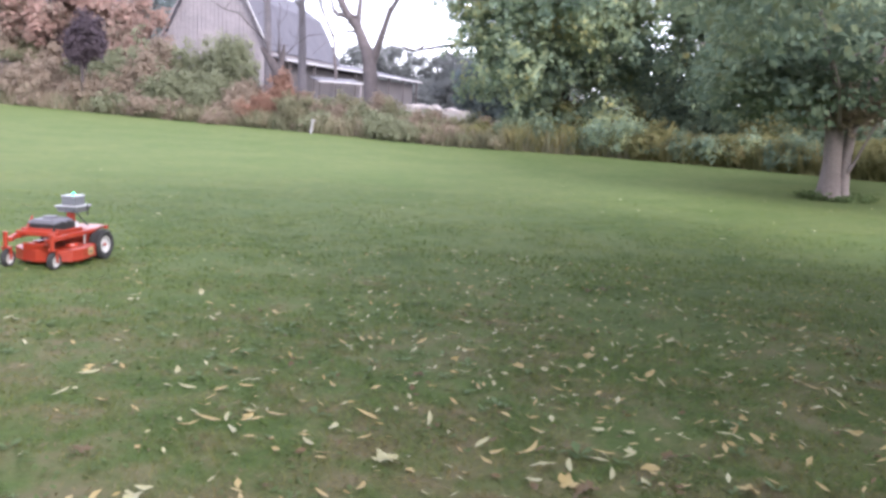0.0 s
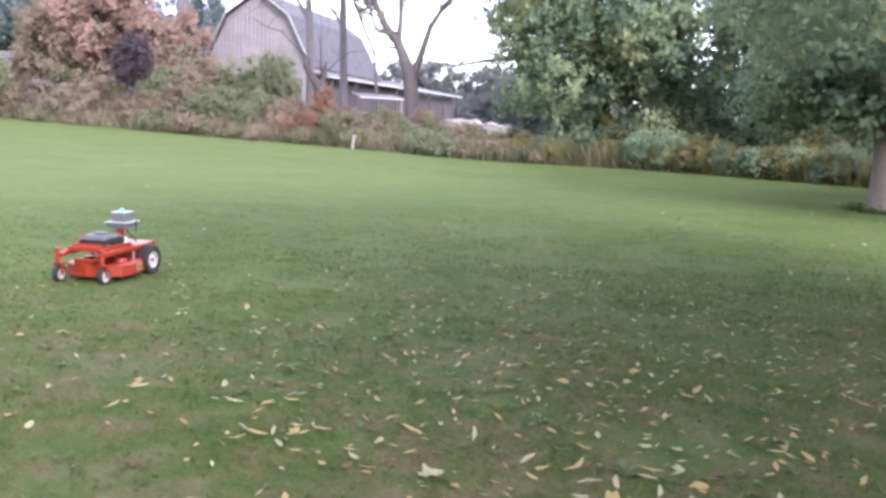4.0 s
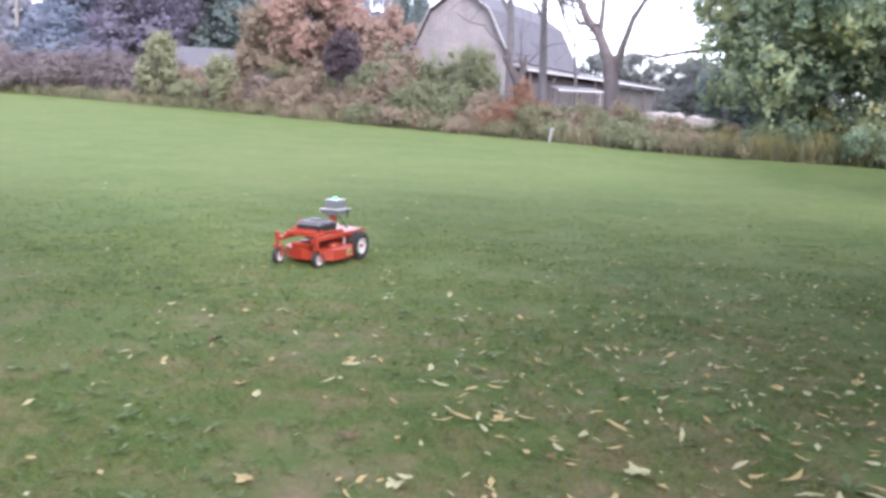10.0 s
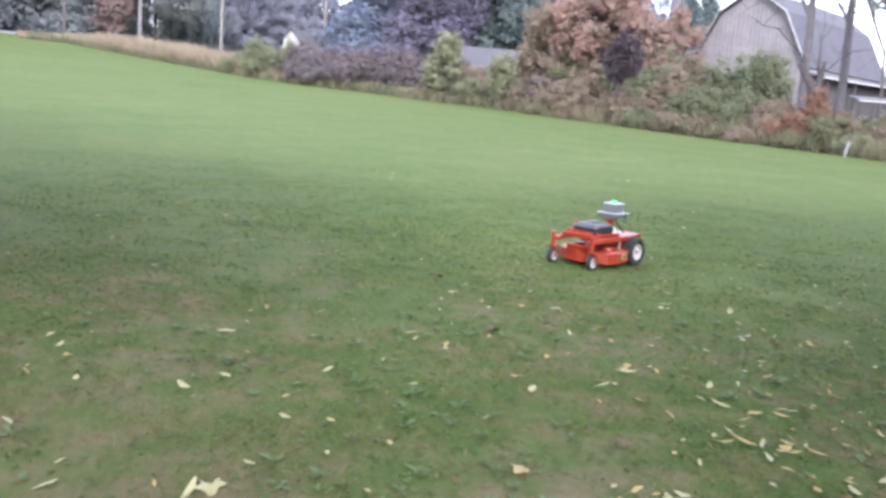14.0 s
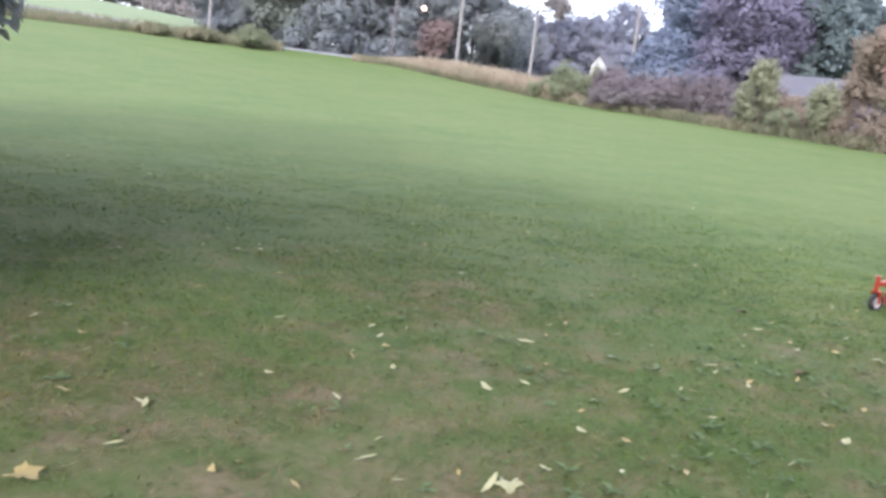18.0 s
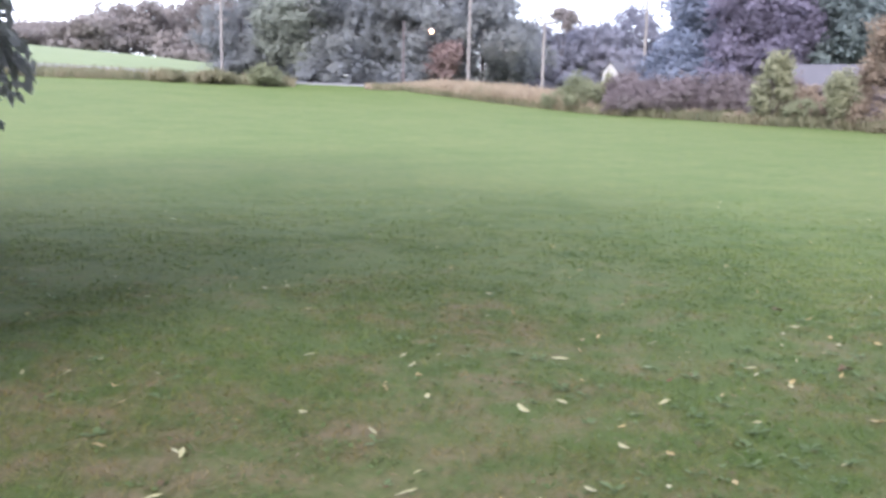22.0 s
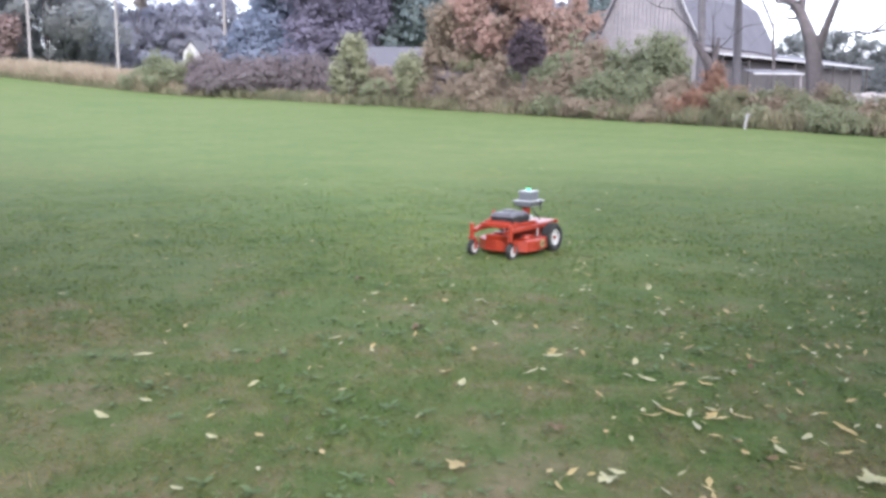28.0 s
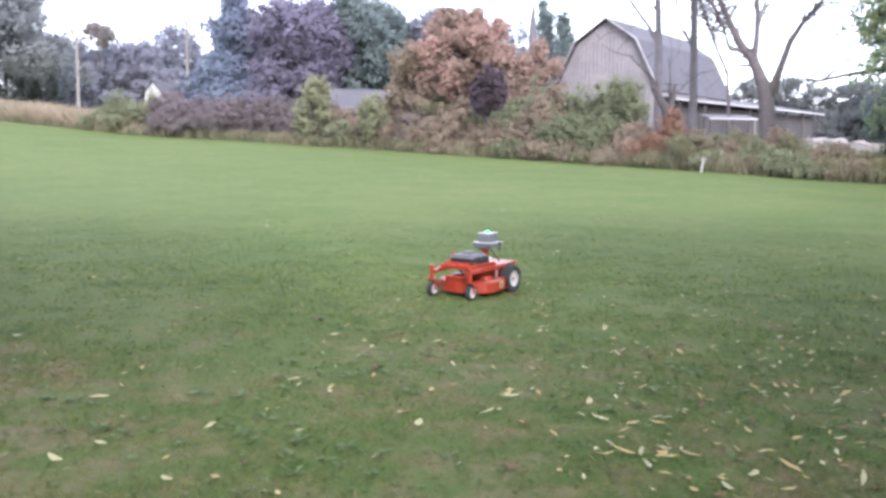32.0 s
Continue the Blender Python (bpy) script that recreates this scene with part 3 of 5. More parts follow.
def ground_leaflets(name, count, reach, size, narrow, mat, seed, patch, label):
    """Small leaflets or bits of straw close to the ground, gathered in patches."""
    rng = np.random.default_rng(seed)
    a, r = rng.uniform(-60, 122, count), 0.6 + (reach - 0.6) * rng.random(count) ** 0.75
    x, y = -r * np.sin(np.radians(a)), r * np.cos(np.radians(a))
    p = 0.55 * patchy(x, y, 0.55, patch) + 0.45 * patchy(x, y, 0.2, patch + 1)
    ok = rng.random(count) < np.clip((p - 0.42) * 4, 0.04, 1) * np.clip((reach - r) / (reach * 0.6), 0, 1) * np.interp(a, (-60, -36, 98, 122), (0, 1, 1, 0))
    a, r, x, y = a[ok], r[ok], x[ok], y[ok]
    n = len(a)
    at = np.stack([x, y, lie(a, r) + rng.uniform(0.004, 0.015, n)], 1)
    t, s = rng.uniform(0, 6.283, n), (size * rng.uniform(0.6, 1.4, n))[:, None]
    u = np.stack([np.cos(t), np.sin(t), rng.normal(0, 0.3, n)], 1) * s
    w = np.stack([-np.sin(t), np.cos(t), rng.normal(0, 0.3, n)], 1) * s * narrow
    v = np.stack([at - u / 2, at + w / 2, at + u / 2, at - w / 2], 1)
    base = np.arange(n)[:, None] * 4
    f = np.concatenate([base + (0, 1, 2), base + (0, 2, 3)])
    tagged(new(name, mesh_of(name, v.reshape(-1, 3), f, [mat])), label, "grass", "", "stuff")


ground_leaflets("clover", 110000, 19.0, 0.028, 0.8, CLOVER, 21, 601, "small dark green clover leaves in the turf")


def broadleaf_weeds(count, seed):
    """Low rosettes of broad leaves pressed into the turf, in drifts."""
    rng = np.random.default_rng(seed)
    a, r = rng.uniform(-45, 108, count), 1.2 + 9.0 * rng.random(count) ** 0.8
    x, y = -r * np.sin(np.radians(a)), r * np.cos(np.radians(a))
    ok = rng.random(count) < np.clip((patchy(x, y, 1.1, 621) - 0.35) * 2.5, 0.05, 1) * np.clip((10.5 - r) / 3, 0, 1)
    v, f = [], []
    for px, py in zip(x[ok], y[ok]):
        base = np.array((px, py, float(ground_z(px, py)) + 0.006))
        big = 0.02 + 0.055 * rng.random() ** 2.2
        k = int(rng.integers(3, 8))
        for t in rng.random() * 6.28 + np.arange(k) * 6.28 / k + rng.normal(0, 0.5, k):
            d = np.array((math.cos(t), math.sin(t), rng.uniform(0.05, 0.6))) * big * rng.uniform(0.5, 1.4)
            w = np.array((-math.sin(t), math.cos(t), 0)) * big * rng.uniform(0.22, 0.36)
            o = len(v)
            v += [base, base + d * 0.6 + w, base + d * (1, 1, 0.7), base + d * 0.6 - w]
            f += [(o, o + 1, o + 2), (o, o + 2, o + 3)]
    tagged(new("broadleaf_weeds", mesh_of("broadleaf_weeds", v, f, [ROSETTE])), "low dark green broad-leaved weeds in the turf", "weeds", "", "stuff")


broadleaf_weeds(3200, 23)
ground_leaflets("dry_thatch", 34000, 8.0, 0.045, 0.12, THATCH, 22, 611, "short bits of dry straw in the worn turf")


def edge_ring(lo, hi):
    return lambda g, a, n: np.interp(a, EDGE_AZ, EDGE_R) + g.uniform(lo, hi, n)


blades("field_edge_weeds", 17000, edge_ring(-0.4, 5), (-12, 52), (0.3, 1.2), (0.03, 0.09), WEED_GREEN, 13, "tangled green and brown weeds along the lawn's edge")
blades("dry_meadow_grass", 7000, edge_ring(0.6, 7), (-4, 30), (0.4, 1.3), (0.03, 0.07), WEED_TAN, 14, "dry tan meadow grass among the weeds")
blades("roadside_tall_grass", 26000, edge_ring(-0.5, 9), (43.4, 59.5), (0.8, 2.1), (0.06, 0.14), WEED_TAN, 15, "tall dry tan grass in front of the utility poles", lean=0.3, taper=5.0)
blades("roadside_weeds", 10000, edge_ring(-1.5, 4), (33, 59), (0.4, 1.0), (0.06, 0.14), WEED_GREEN, 16, "low green weeds under the tall dry grass")
blades("verge_weeds", 7000, edge_ring(-1, 6), (64, 92), (0.5, 1.6), (0.08, 0.16), WEED_GREEN, 17, "rough green and brown verge weeds beside the road")
blades("goldenrod_edge", 15000, edge_ring(-0.2, 5), (-40, -4), (0.4, 1.5), (0.04, 0.09), GOLDENROD, 18, "yellow-green goldenrod under the trees")


def make_road():
    az = np.arange(52, 100, 1.0)
    v, f = [], []
    for i, a in enumerate(az):
        re = float(np.interp(a, EDGE_AZ, EDGE_R))
        for r in (re + 7, re + 14):
            p = place(a, r)
            v.append((p.x, p.y, p.z + 0.12))
        for r in (re + 14, re + 7):
            p = place(a, r)
            v.append((p.x, p.y, p.z - 0.3))
        if i:
            o = 4 * i
            for k in range(4):
                f.append((o - 4 + k, o - 4 + (k + 1) % 4, o + (k + 1) % 4, o + k))
    tagged(new("road", mesh_of("road", v, f, [ASPHALT])), "pale grey country road beyond the lawn", "road", "", "structure")


make_road()


# ---- barn and other buildings ----
def frame_at(az, r, turn):
    """A frame whose x runs to the right across the view, y away, turned by some degrees."""
    return Matrix.Translation(place(az, r)) @ pose(0, 0, 0, 0, 0, az + turn)


def slab(corners, thick, bm=None):
    """A board with the given four corners and a thickness below them."""
    bm = bm or bmesh.new()
    c = [Vector(p) for p in corners]
    n = (c[1] - c[0]).cross(c[2] - c[0]).normalized() * thick
    top = [bm.verts.new(p) for p in c]
    bot = [bm.verts.new(p - n) for p in c]
    bm.faces.new(top)
    bm.faces.new(bot[::-1])
    for i in range(4):
        j = (i + 1) % 4
        bm.faces.new((top[i], bot[i], bot[j], top[j]))
    return bm


def make_barn():
    root = thing("gambrel_barn", frame_at(15.08, 82, -25.6), "weathered grey board barn with a dark gambrel roof", "barn")
    w, deep, eave, knee, peak, kx = 5.3, 19.3, 4.6, 8.85, 10.95, 3.1
    low = -2.0
    prof = [(-w, eave), (-kx, knee), (0, peak), (kx, knee), (w, eave)]
    bm = bmesh.new()
    ring = [(-w, low)] + prof + [(w, low)]
    a = [bm.verts.new((x, 0.1, z)) for x, z in ring]
    b = [bm.verts.new((x, deep, z)) for x, z in ring]
    bm.faces.new(a)
    bm.faces.new(b[::-1])
    for i in range(len(ring)):
        j = (i + 1) % len(ring)
        bm.faces.new((a[i], b[i], b[j], a[j]))
    body = part("wall", bm, BOARD, root)
    # upright boards of the gable
    x, k = -w + 0.2, 0
    rng = np.random.default_rng(5)
    while x < w - 0.1:
        top = float(np.interp(x, [p[0] for p in prof], [p[1] for p in prof])) - 0.15
        part("board", box(0.34, 0.06 + 0.03 * rng.random(), top - low, (x, 0.06, (top + low) / 2), 0.0), BOARD, body)
        x += 0.4
    for s in range(4):
        (x0, z0), (x1, z1) = prof[s], prof[s + 1]
        ex = 0.35 if s in (0, 3) else 0.0
        dx, dz = x1 - x0, z1 - z0
        ln = math.hypot(dx, dz)
        p0 = (x0 - dx / ln * (ex if s == 0 else 0), z0 - dz / ln * (ex if s == 0 else 0))
        p1 = (x1 + dx / ln * (ex if s == 3 else 0), z1 + dz / ln * (ex if s == 3 else 0))
        up = 0.16
        roof = part("roof", slab([(p0[0], -0.5, p0[1] + up), (p1[0], -0.5, p1[1] + up), (p1[0], deep + 0.5, p1[1] + up), (p0[0], deep + 0.5, p0[1] + up)], 0.14), SHINGLE, root)
        part("rake_trim", slab([(p0[0], -0.58, p0[1] + up), (p1[0], -0.58, p1[1] + up), (p1[0], -0.505, p1[1] + up), (p0[0], -0.505, p0[1] + up)], 0.11), OLD_WHITE if s > 1 else BOARD, roof)
    part("hay_door", box(2.4, 0.12, 3.2, (-0.4, -0.06, 4.4), 0.03), surface("pale_barn_door", (0.168, 0.151, 0.154), (0.27, 0.243, 0.243), 0.85, 1.0), root)
    part("window", box(1.0, 0.1, 1.2, (2.6, -0.05, 1.2), 0.03), DARK_WOOD, root)


def make_shed():
    """The long low building that runs back from the barn."""
    a, b = high(10.6, 80, 3.1), high(2.0, 116, 2.15)
    way = Vector((b.x - a.x, b.y - a.y, 0))
    length = way.length
    base_z = float(lie(8, 88)) - 1.5
    root = thing("long_shed", Matrix.Translation((a.x, a.y, base_z)) @ pose(0, 0, 0, 0, 0, math.degrees(math.atan2(way.y, way.x))),
                 "long low dark farm shed with white roof edges", "shed")
    top = a.z - base_z
    part("wall", box(length, 0.3, top - 0.4, (length / 2, 1.2, (top - 0.4) / 2), 0.02), DARK_WOOD, root)
    part("back_wall", box(length, 0.3, top + 1.2, (length / 2, 8.0, (top + 1.2) / 2), 0.02), DARK_WOOD, root)
    part("end_wall", box(0.3, 6.6, top - 0.2, (length - 0.2, 4.6, (top - 0.2) / 2), 0.02), DARK_WOOD, root)
    part("roof", slab([(-0.2, 0.0, top), (length + 0.3, 0.0, top), (length + 0.3, 8.4, top + 1.5), (-0.2, 8.4, top + 1.5)], 0.14), ROOF_GREY, root)
    part("fascia", box(length + 0.5, 0.08, 0.17, (length / 2, -0.05, top - 0.08), 0.01), OLD_WHITE, root, "white painted fascia board")
    for i in range(8):
        part("post", box(0.2, 0.2, top - 0.15, (1.0 + i * (length - 2) / 7, 0.25, (top - 0.15) / 2), 0.02), DARK_WOOD, root)


def make_leanto():
    a, b = high(8.6, 77, 1.9), high(5.7, 79, 1.9)
    way = Vector((b.x - a.x, b.y - a.y, 0))
    base_z = float(lie(7, 77)) - 0.6
    root = thing("low_lean_to", Matrix.Translation((a.x, a.y, base_z)) @ pose(0, 0, 0, 0, 0, math.degrees(math.atan2(way.y, way.x))),
                 "low open lean-to with a white roof edge", "lean-to")
    top, length = a.z - base_z, way.length
    part("roof", slab([(0, 0, top), (length, 0, top), (length, 2.0, top + 0.35), (0, 2.0, top + 0.35)], 0.1), ROOF_GREY, root)
    part("fascia", box(length, 0.06, 0.13, (length / 2, -0.04, top - 0.07), 0.01), OLD_WHITE, root, "white painted board")
    for i in range(3):
        part("post", box(0.13, 0.13, top - 0.12, (0.2 + i * (length - 0.4) / 2, 0.15, (top - 0.12) / 2), 0.02), BOARD if i == 2 else DARK_WOOD, root)


def make_house(name, az, r, turn, wide, deep, eave, peak, wall, roof, label):
    """A gabled house; the ridge runs across the view before it is turned."""
    root = thing(name, frame_at(az, r, turn), label, "house")
    w, d = wide / 2, deep / 2
    bm = bmesh.new()
    ring = [(-d, -1.0), (-d, eave), (0, peak), (d, eave), (d, -1.0)]
    a = [bm.verts.new((-w, y, z)) for y, z in ring]
    b = [bm.verts.new((w, y, z)) for y, z in ring]
    bm.faces.new(a)
    bm.faces.new(b[::-1])
    for i in range(5):
        j = (i + 1) % 5
        bm.faces.new((a[i], b[i], b[j], a[j]))
    part("wall", bm, wall, root)
    for s in (-1, 1):
        slope = (peak - eave) / d
        part("roof", slab([(-w - 0.3, s * (d + 0.4), eave - 0.4 * slope + 0.14), (w + 0.3, s * (d + 0.4), eave - 0.4 * slope + 0.14), (w + 0.3, 0, peak + 0.14), (-w - 0.3, 0, peak + 0.14)], 0.12 * (1 if s < 0 else -1)), roof, root)
    for i in range(max(1, int(wide // 3.5))):
        win = part("window", box(0.95, 0.08, 1.2, (-w + 1.7 + i * 3.4, -d - 0.03, eave - 1.3), 0.02), WHITE_TRIM, root)
        part("pane", box(0.75, 0.04, 1.0, (-w + 1.7 + i * 3.4, -d - 0.075, eave - 1.3), 0.0), BLACK, win)
    return root


make_barn()
make_shed()
make_leanto()
make_house("grey_roofed_house", 29.6, 93, 4, 11.0, 8.0, 2.2, 4.3, BOARD, ROOF_GREY, "low house with a grey roof behind the thicket")
make_house("white_house", 43.4, 118, 66, 3.4, 2.2, 3.4, 4.7, OLD_WHITE, ROOF_GREY, "white gabled house half hidden behind shrubs")
make_house("pale_roofed_outbuilding", 40.1, 112, 8, 2.6, 3.0, 2.0, 3.0, WHITE_TRIM, ROOF_GREY, "small outbuilding with a pale roof behind the hedge")


# ---- poles and posts ----
def utility_pole(az, r, el_top, arm, seed):
    base = place(az, r)
    h = high(az, r, el_top).z - base.z
    root = thing("utility_pole", Matrix.Translation(base) @ pose(0, 0, 0, 0, 0, az), "tall pale wooden utility pole beyond the lawn", "utility pole", "utility poles")
    rng = np.random.default_rng(seed)
    v, f = tube([(0, 0, -0.3), (0.03, 0, h * 0.5), (0.02 + 0.05 * rng.normal(), 0, h)], [0.21, 0.19, 0.15], 10)
    part("shaft", mesh_of("shaft", v, f, [POLE_WOOD], True), parent=root)
    if arm:
        part("crossarm", box(2.2, 0.12, 0.14, (0, -0.2, h - 0.5), 0.01), POLE_WOOD, root)
        for x in (-0.95, 0, 0.95):
            part("insulator", rod((x, -0.2, h - 0.43), (x, -0.2, h - 0.2), 0.05), BLACK, root)
    return root


utility_pole(41.7, 117, 7.4, True, 1)
utility_pole(48.05, 122, 6.1, True, 2)
utility_pole(52.85, 127, 9.2, True, 3)
utility_pole(68.5, 140, 9.5, True, 4)


def street_lamp(az, r, el_top, el_lamp, reach):
    base = place(az, r)
    h, hl = high(az, r, el_top).z - base.z, high(az, r, el_lamp).z - base.z
    root = thing("street_lamp", Matrix.Translation(base) @ pose(0, 0, 0, 0, 0, az), "lit street lamp on a dark wooden pole", "street lamp")
    v, f = tube([(0, 0, -0.3), (0, 0, h)], [0.19, 0.13], 10)
    part("pole", mesh_of("pole", v, f, [BARK], True), parent=root)
    v, f = tube([(0, 0, hl - 0.6), (reach * 0.4, 0, hl + 0.25), (reach * 0.8, 0, hl + 0.45), (reach, 0, hl + 0.35)], [0.035] * 4, 8)
    part("arm", mesh_of("arm", v, f, [BARK_DARK], True), parent=root)
    part("hood", rod((reach, 0, hl + 0.22), (reach, 0, hl + 0.5), 0.4, 14, 0.12), STEEL, root)
    bm = bmesh.new()
    bmesh.ops.create_uvsphere(bm, u_segments=14, v_segments=10, radius=0.24, matrix=Matrix.Translation((reach, 0, hl)) @ Matrix.Diagonal((1, 1, 0.9, 1)))
    part("lamp", bm, LAMP_WARM, root, "glowing warm white lamp")


street_lamp(57.05, 128, 5.9, 5.28, 4.0)


def marker_post(az, r):
    root = thing("marker_post", Matrix.Translation(place(az, r)) @ pose(0, 0, 0, 2, 7, 20), "white wooden marker post at the lawn's edge", "post")
    part("stake", box(0.12, 0.1, 0.82, (0, 0, 0.37), 0.02), POST_PAINT, root)
    part("cap", box(0.25, 0.09, 0.09, (0.03, 0, 0.76), 0.02), POST_PAINT, root)


marker_post(9.0, 49.2)


# ---- the walnut with two stems on the lawn ----
def twin_trunk_tree():
    rng = np.random.default_rng(31)
    base = place(-24.1, 28)
    root = thing("twin_trunk_tree", Matrix.Translation(base) @ pose(0, 0, 0, 0, 0, -24), "old broad-leaved tree with two fused grey stems on the lawn", "tree")
    pieces = []
    for x, tx, rad in ((-0.13, -1.2, 0.255), (0.165, 1.3, 0.14)):
        pts = [(x * 1.35, 0, -0.1), (x * 1.15, 0, 0.3), (x * 1.12, 0, 1.0), (x * 1.5, 0, 2.0), (x * 1.5 + tx * 0.35, 0.2, 3.6), (x + tx * 0.8, 0.4, 6.0), (x + tx, 0.3, 9.0)]
        rr = [rad * 1.95, rad * 1.38, rad * 1.08, rad * 1.02, rad * 0.8, rad * 0.5, rad * 0.2]
        pieces.append(tube(pts, rr, 12))
        for k in range(7):
            a = rng.uniform(0, 6.28)
            s = Vector(pts[3 + k % 3])
            e = s + Vector((math.cos(a) * rng.uniform(3, 6.5), math.sin(a) * rng.uniform(3, 6), rng.uniform(0.5, 4.5)))
            pp, pr = crooked(rng, s, e, rad * 0.4, 0.025, 6, 0.08)
            pieces.append(tube(pp, pr, 7))
    v, f = join(pieces)
    part("trunk", mesh_of("trunk", v, f, [BARK_PALE], True), parent=root)
    c, rad = [], []
    for k in range(48):
        a, q = rng.uniform(0, 6.28), 8.5 * rng.random() ** 0.55
        z = rng.uniform(4.2, 11) * (1 - 0.02 * q)
        if q > 5:
            z = rng.uniform(3.2, 8)
        p = root.matrix_basis @ Vector((q * math.cos(a), q * math.sin(a), z))
        if math.degrees(math.atan2(-p.x, p.y)) > -18.5:
            continue
        c.append((q * math.cos(a), q * math.sin(a), z))
        rad.append((1.7 + 0.8 * rng.random(),) * 2 + (1.2 + 0.5 * rng.random(),))
    pp, pr = crooked(rng, (0.25, -0.1, 0.75), (1.0, -0.2, 2.5), 0.05, 0.02, 5, 0.05)
    v, f = tube(pp, pr, 6)
    part("side_shoot", mesh_of("side_shoot", v, f, [BARK_PALE], True), parent=root, label="thin leaning side shoot")
    for k in range(16):
        a, q = rng.uniform(0, 6.28), rng.uniform(0.8, 4.2)
        c.append((q * math.cos(a), q * math.sin(a), rng.uniform(3.0, 3.9)))
        rad.append((1.3, 1.3, 0.9))
    part("crown", leaf_mesh("crown", rng, c, rad, 44000, 0.15, LEAF_DEEP, 1.6, 0.5, 0.35), parent=root)
    c = [(0.3 * math.cos(t), 0.25 * math.sin(t) - 0.1, 2.75 + 0.3 * math.sin(3 * t)) for t in np.linspace(0, 6, 9)]
    part("shoot_growth", leaf_mesh("shoot_growth", rng, c, [(0.85, 0.7, 0.5)] * 9, 2600, 0.1, LEAF_RUST, 1.8, 0.3, 0.3), parent=root, label="reddish shoots round the fork")["kind"] = "stuff"
    c = [(0.75 * math.cos(t) + 0.05, 0.6 * math.sin(t), 0.06) for t in np.linspace(0, 6.2, 16)]
    ring = thing("ground_ivy", Matrix.Translation(base), "dark low plants round the foot of the tree", "plant")
    part("foliage", leaf_mesh("foliage", rng, c, [(0.3, 0.3, 0.12)] * 16, 1500, 0.09, CLOVER), parent=ring)


twin_trunk_tree()

# trees of the right-hand side
tree("maple_tree", -7.5, 51, 17, -1.2, 7.4, LEAF_GREEN, BARK, 0.3, 31000, 0.29, 41, "large green maple with some yellow leaves, branches to the ground", 66, small=0.25, fill=0.35)
tree("maple_tree", -19.7, 49, 16, -1.0, 6.0, LEAF_GREEN, BARK, 0.28, 28000, 0.27, 42, "large green maple behind the lawn's edge", 30, small=0.25, fill=0.35)
tree("maple_tree", -27.5, 50, 16, -1.0, 6.5, LEAF_GREEN, BARK, 0.28, 28000, 0.24, 43, "green maple at the lawn's edge", 18, small=0.36)
tree("young_maple", -14.6, 56, 6.6, -0.6, 3.2, LEAF_DEEP, BARK, 0.12, 12000, 0.24, 49, "young deep green maple between the large maples", 18, small=0.32, fill=0.35)
tree("dark_cedar", -2.2, 60, 5.2, 0.2, 2.4, LEAF_DARK, BARK_DARK, 0.15, 5000, 0.26, 44, "dense dark green cedar beside the farm track", 12)
tree("dark_cedar", -4.8, 57, 4.2, 0.1, 1.8, LEAF_DARK, BARK_DARK, 0.12, 3500, 0.26, 45, "dense dark green cedar under the maple", 10)
# three trees kept out of view, added to block sun and sky from the lawn
tree("unseen_shade_tree", 113, 15.5, 14, 2.8, 7.2, LEAF_GREEN, BARK, 0.3, 20000, 0.34, 47, "unseen broad-leaved tree added to shade the far side of the lawn", 30)
tree("unseen_shade_tree", -44, 10.8, 8.6, 3.9, 5.2, LEAF_GREEN, BARK, 0.22, 34000, 0.34, 46, "unseen broad-leaved tree added to shade the near lawn", 36, lean=(-2.4, 0.2))
tree("unseen_shade_tree", -101, 10.9, 8.8, 2.2, 5.6, LEAF_GREEN, BARK, 0.26, 26000, 0.34, 48, "unseen broad-leaved tree added to shade the near lawn", 32)
for az, r, w, h, mat, sd in ((-11, 44.5, 4, 2.4, LEAF_GREEN, 51), (-14, 43.5, 4, 2.0, GOLDENROD, 52), (-18, 42, 4, 2.2, LEAF_GREEN, 53), (-21, 41, 3.4, 1.9, GOLDENROD, 54),
                             (-27, 40, 4, 2.2, GOLDENROD, 55), (-31, 39, 4, 2.2, LEAF_GREEN, 56), (-6.5, 46, 3.2, 1.8, LEAF_DEEP, 57), (-2.5, 47.5, 2.6, 1.3, GOLDENROD, 58)):
    shrub("edge_shrub", az, r, w, h, mat, 2200, 0.2, sd, "leafy shrub at the foot of the trees" if mat is not GOLDENROD else "yellowing shrub at the foot of the trees")


def compound_leaves(name, rng, stalks, length, leaflet, wide, mat, pairs=5):
    """Feathered leaves: a bent stalk with pairs of narrow leaflets that hang from it, and one at its end."""
    v, f = [], []
    for at, way in stalks:
        way = way.normalized()
        across = way.cross(Vector((0, 0, 1)))
        across = across.normalized() if across.length > 0.05 else Vector((1, 0, 0))
        ln = length * rng.uniform(0.6, 1.15)
        for k in range(pairs + 1):
            t = (k + 0.7) / (pairs + 0.7)
            root_at = at + way * ln * t + Vector((0, 0, -0.2 * ln * t * t))
            for side in ((-1, 1) if k < pairs else (0,)):
                d = (across * side * 0.8 + way * 0.6 + Vector((0, 0, -0.5)) + Vector(rng.normal(0, 0.3, 3))).normalized()
                u = d.cross(across + Vector(rng.normal(0, 0.5, 3))).normalized()
                s = leaflet * rng.uniform(0.7, 1.2)
                w = u * wide * rng.uniform(0.75, 1.2) / 2
                o = len(v)
                v += [root_at, root_at + d * s * 0.45 + w, root_at + d * s + Vector((0, 0, -0.1 * s)), root_at + d * s * 0.4 - w]
                f += [(o, o + 1, o + 2), (o, o + 2, o + 3)]
    return mesh_of(name, [tuple(p) for p in v], f, [mat])


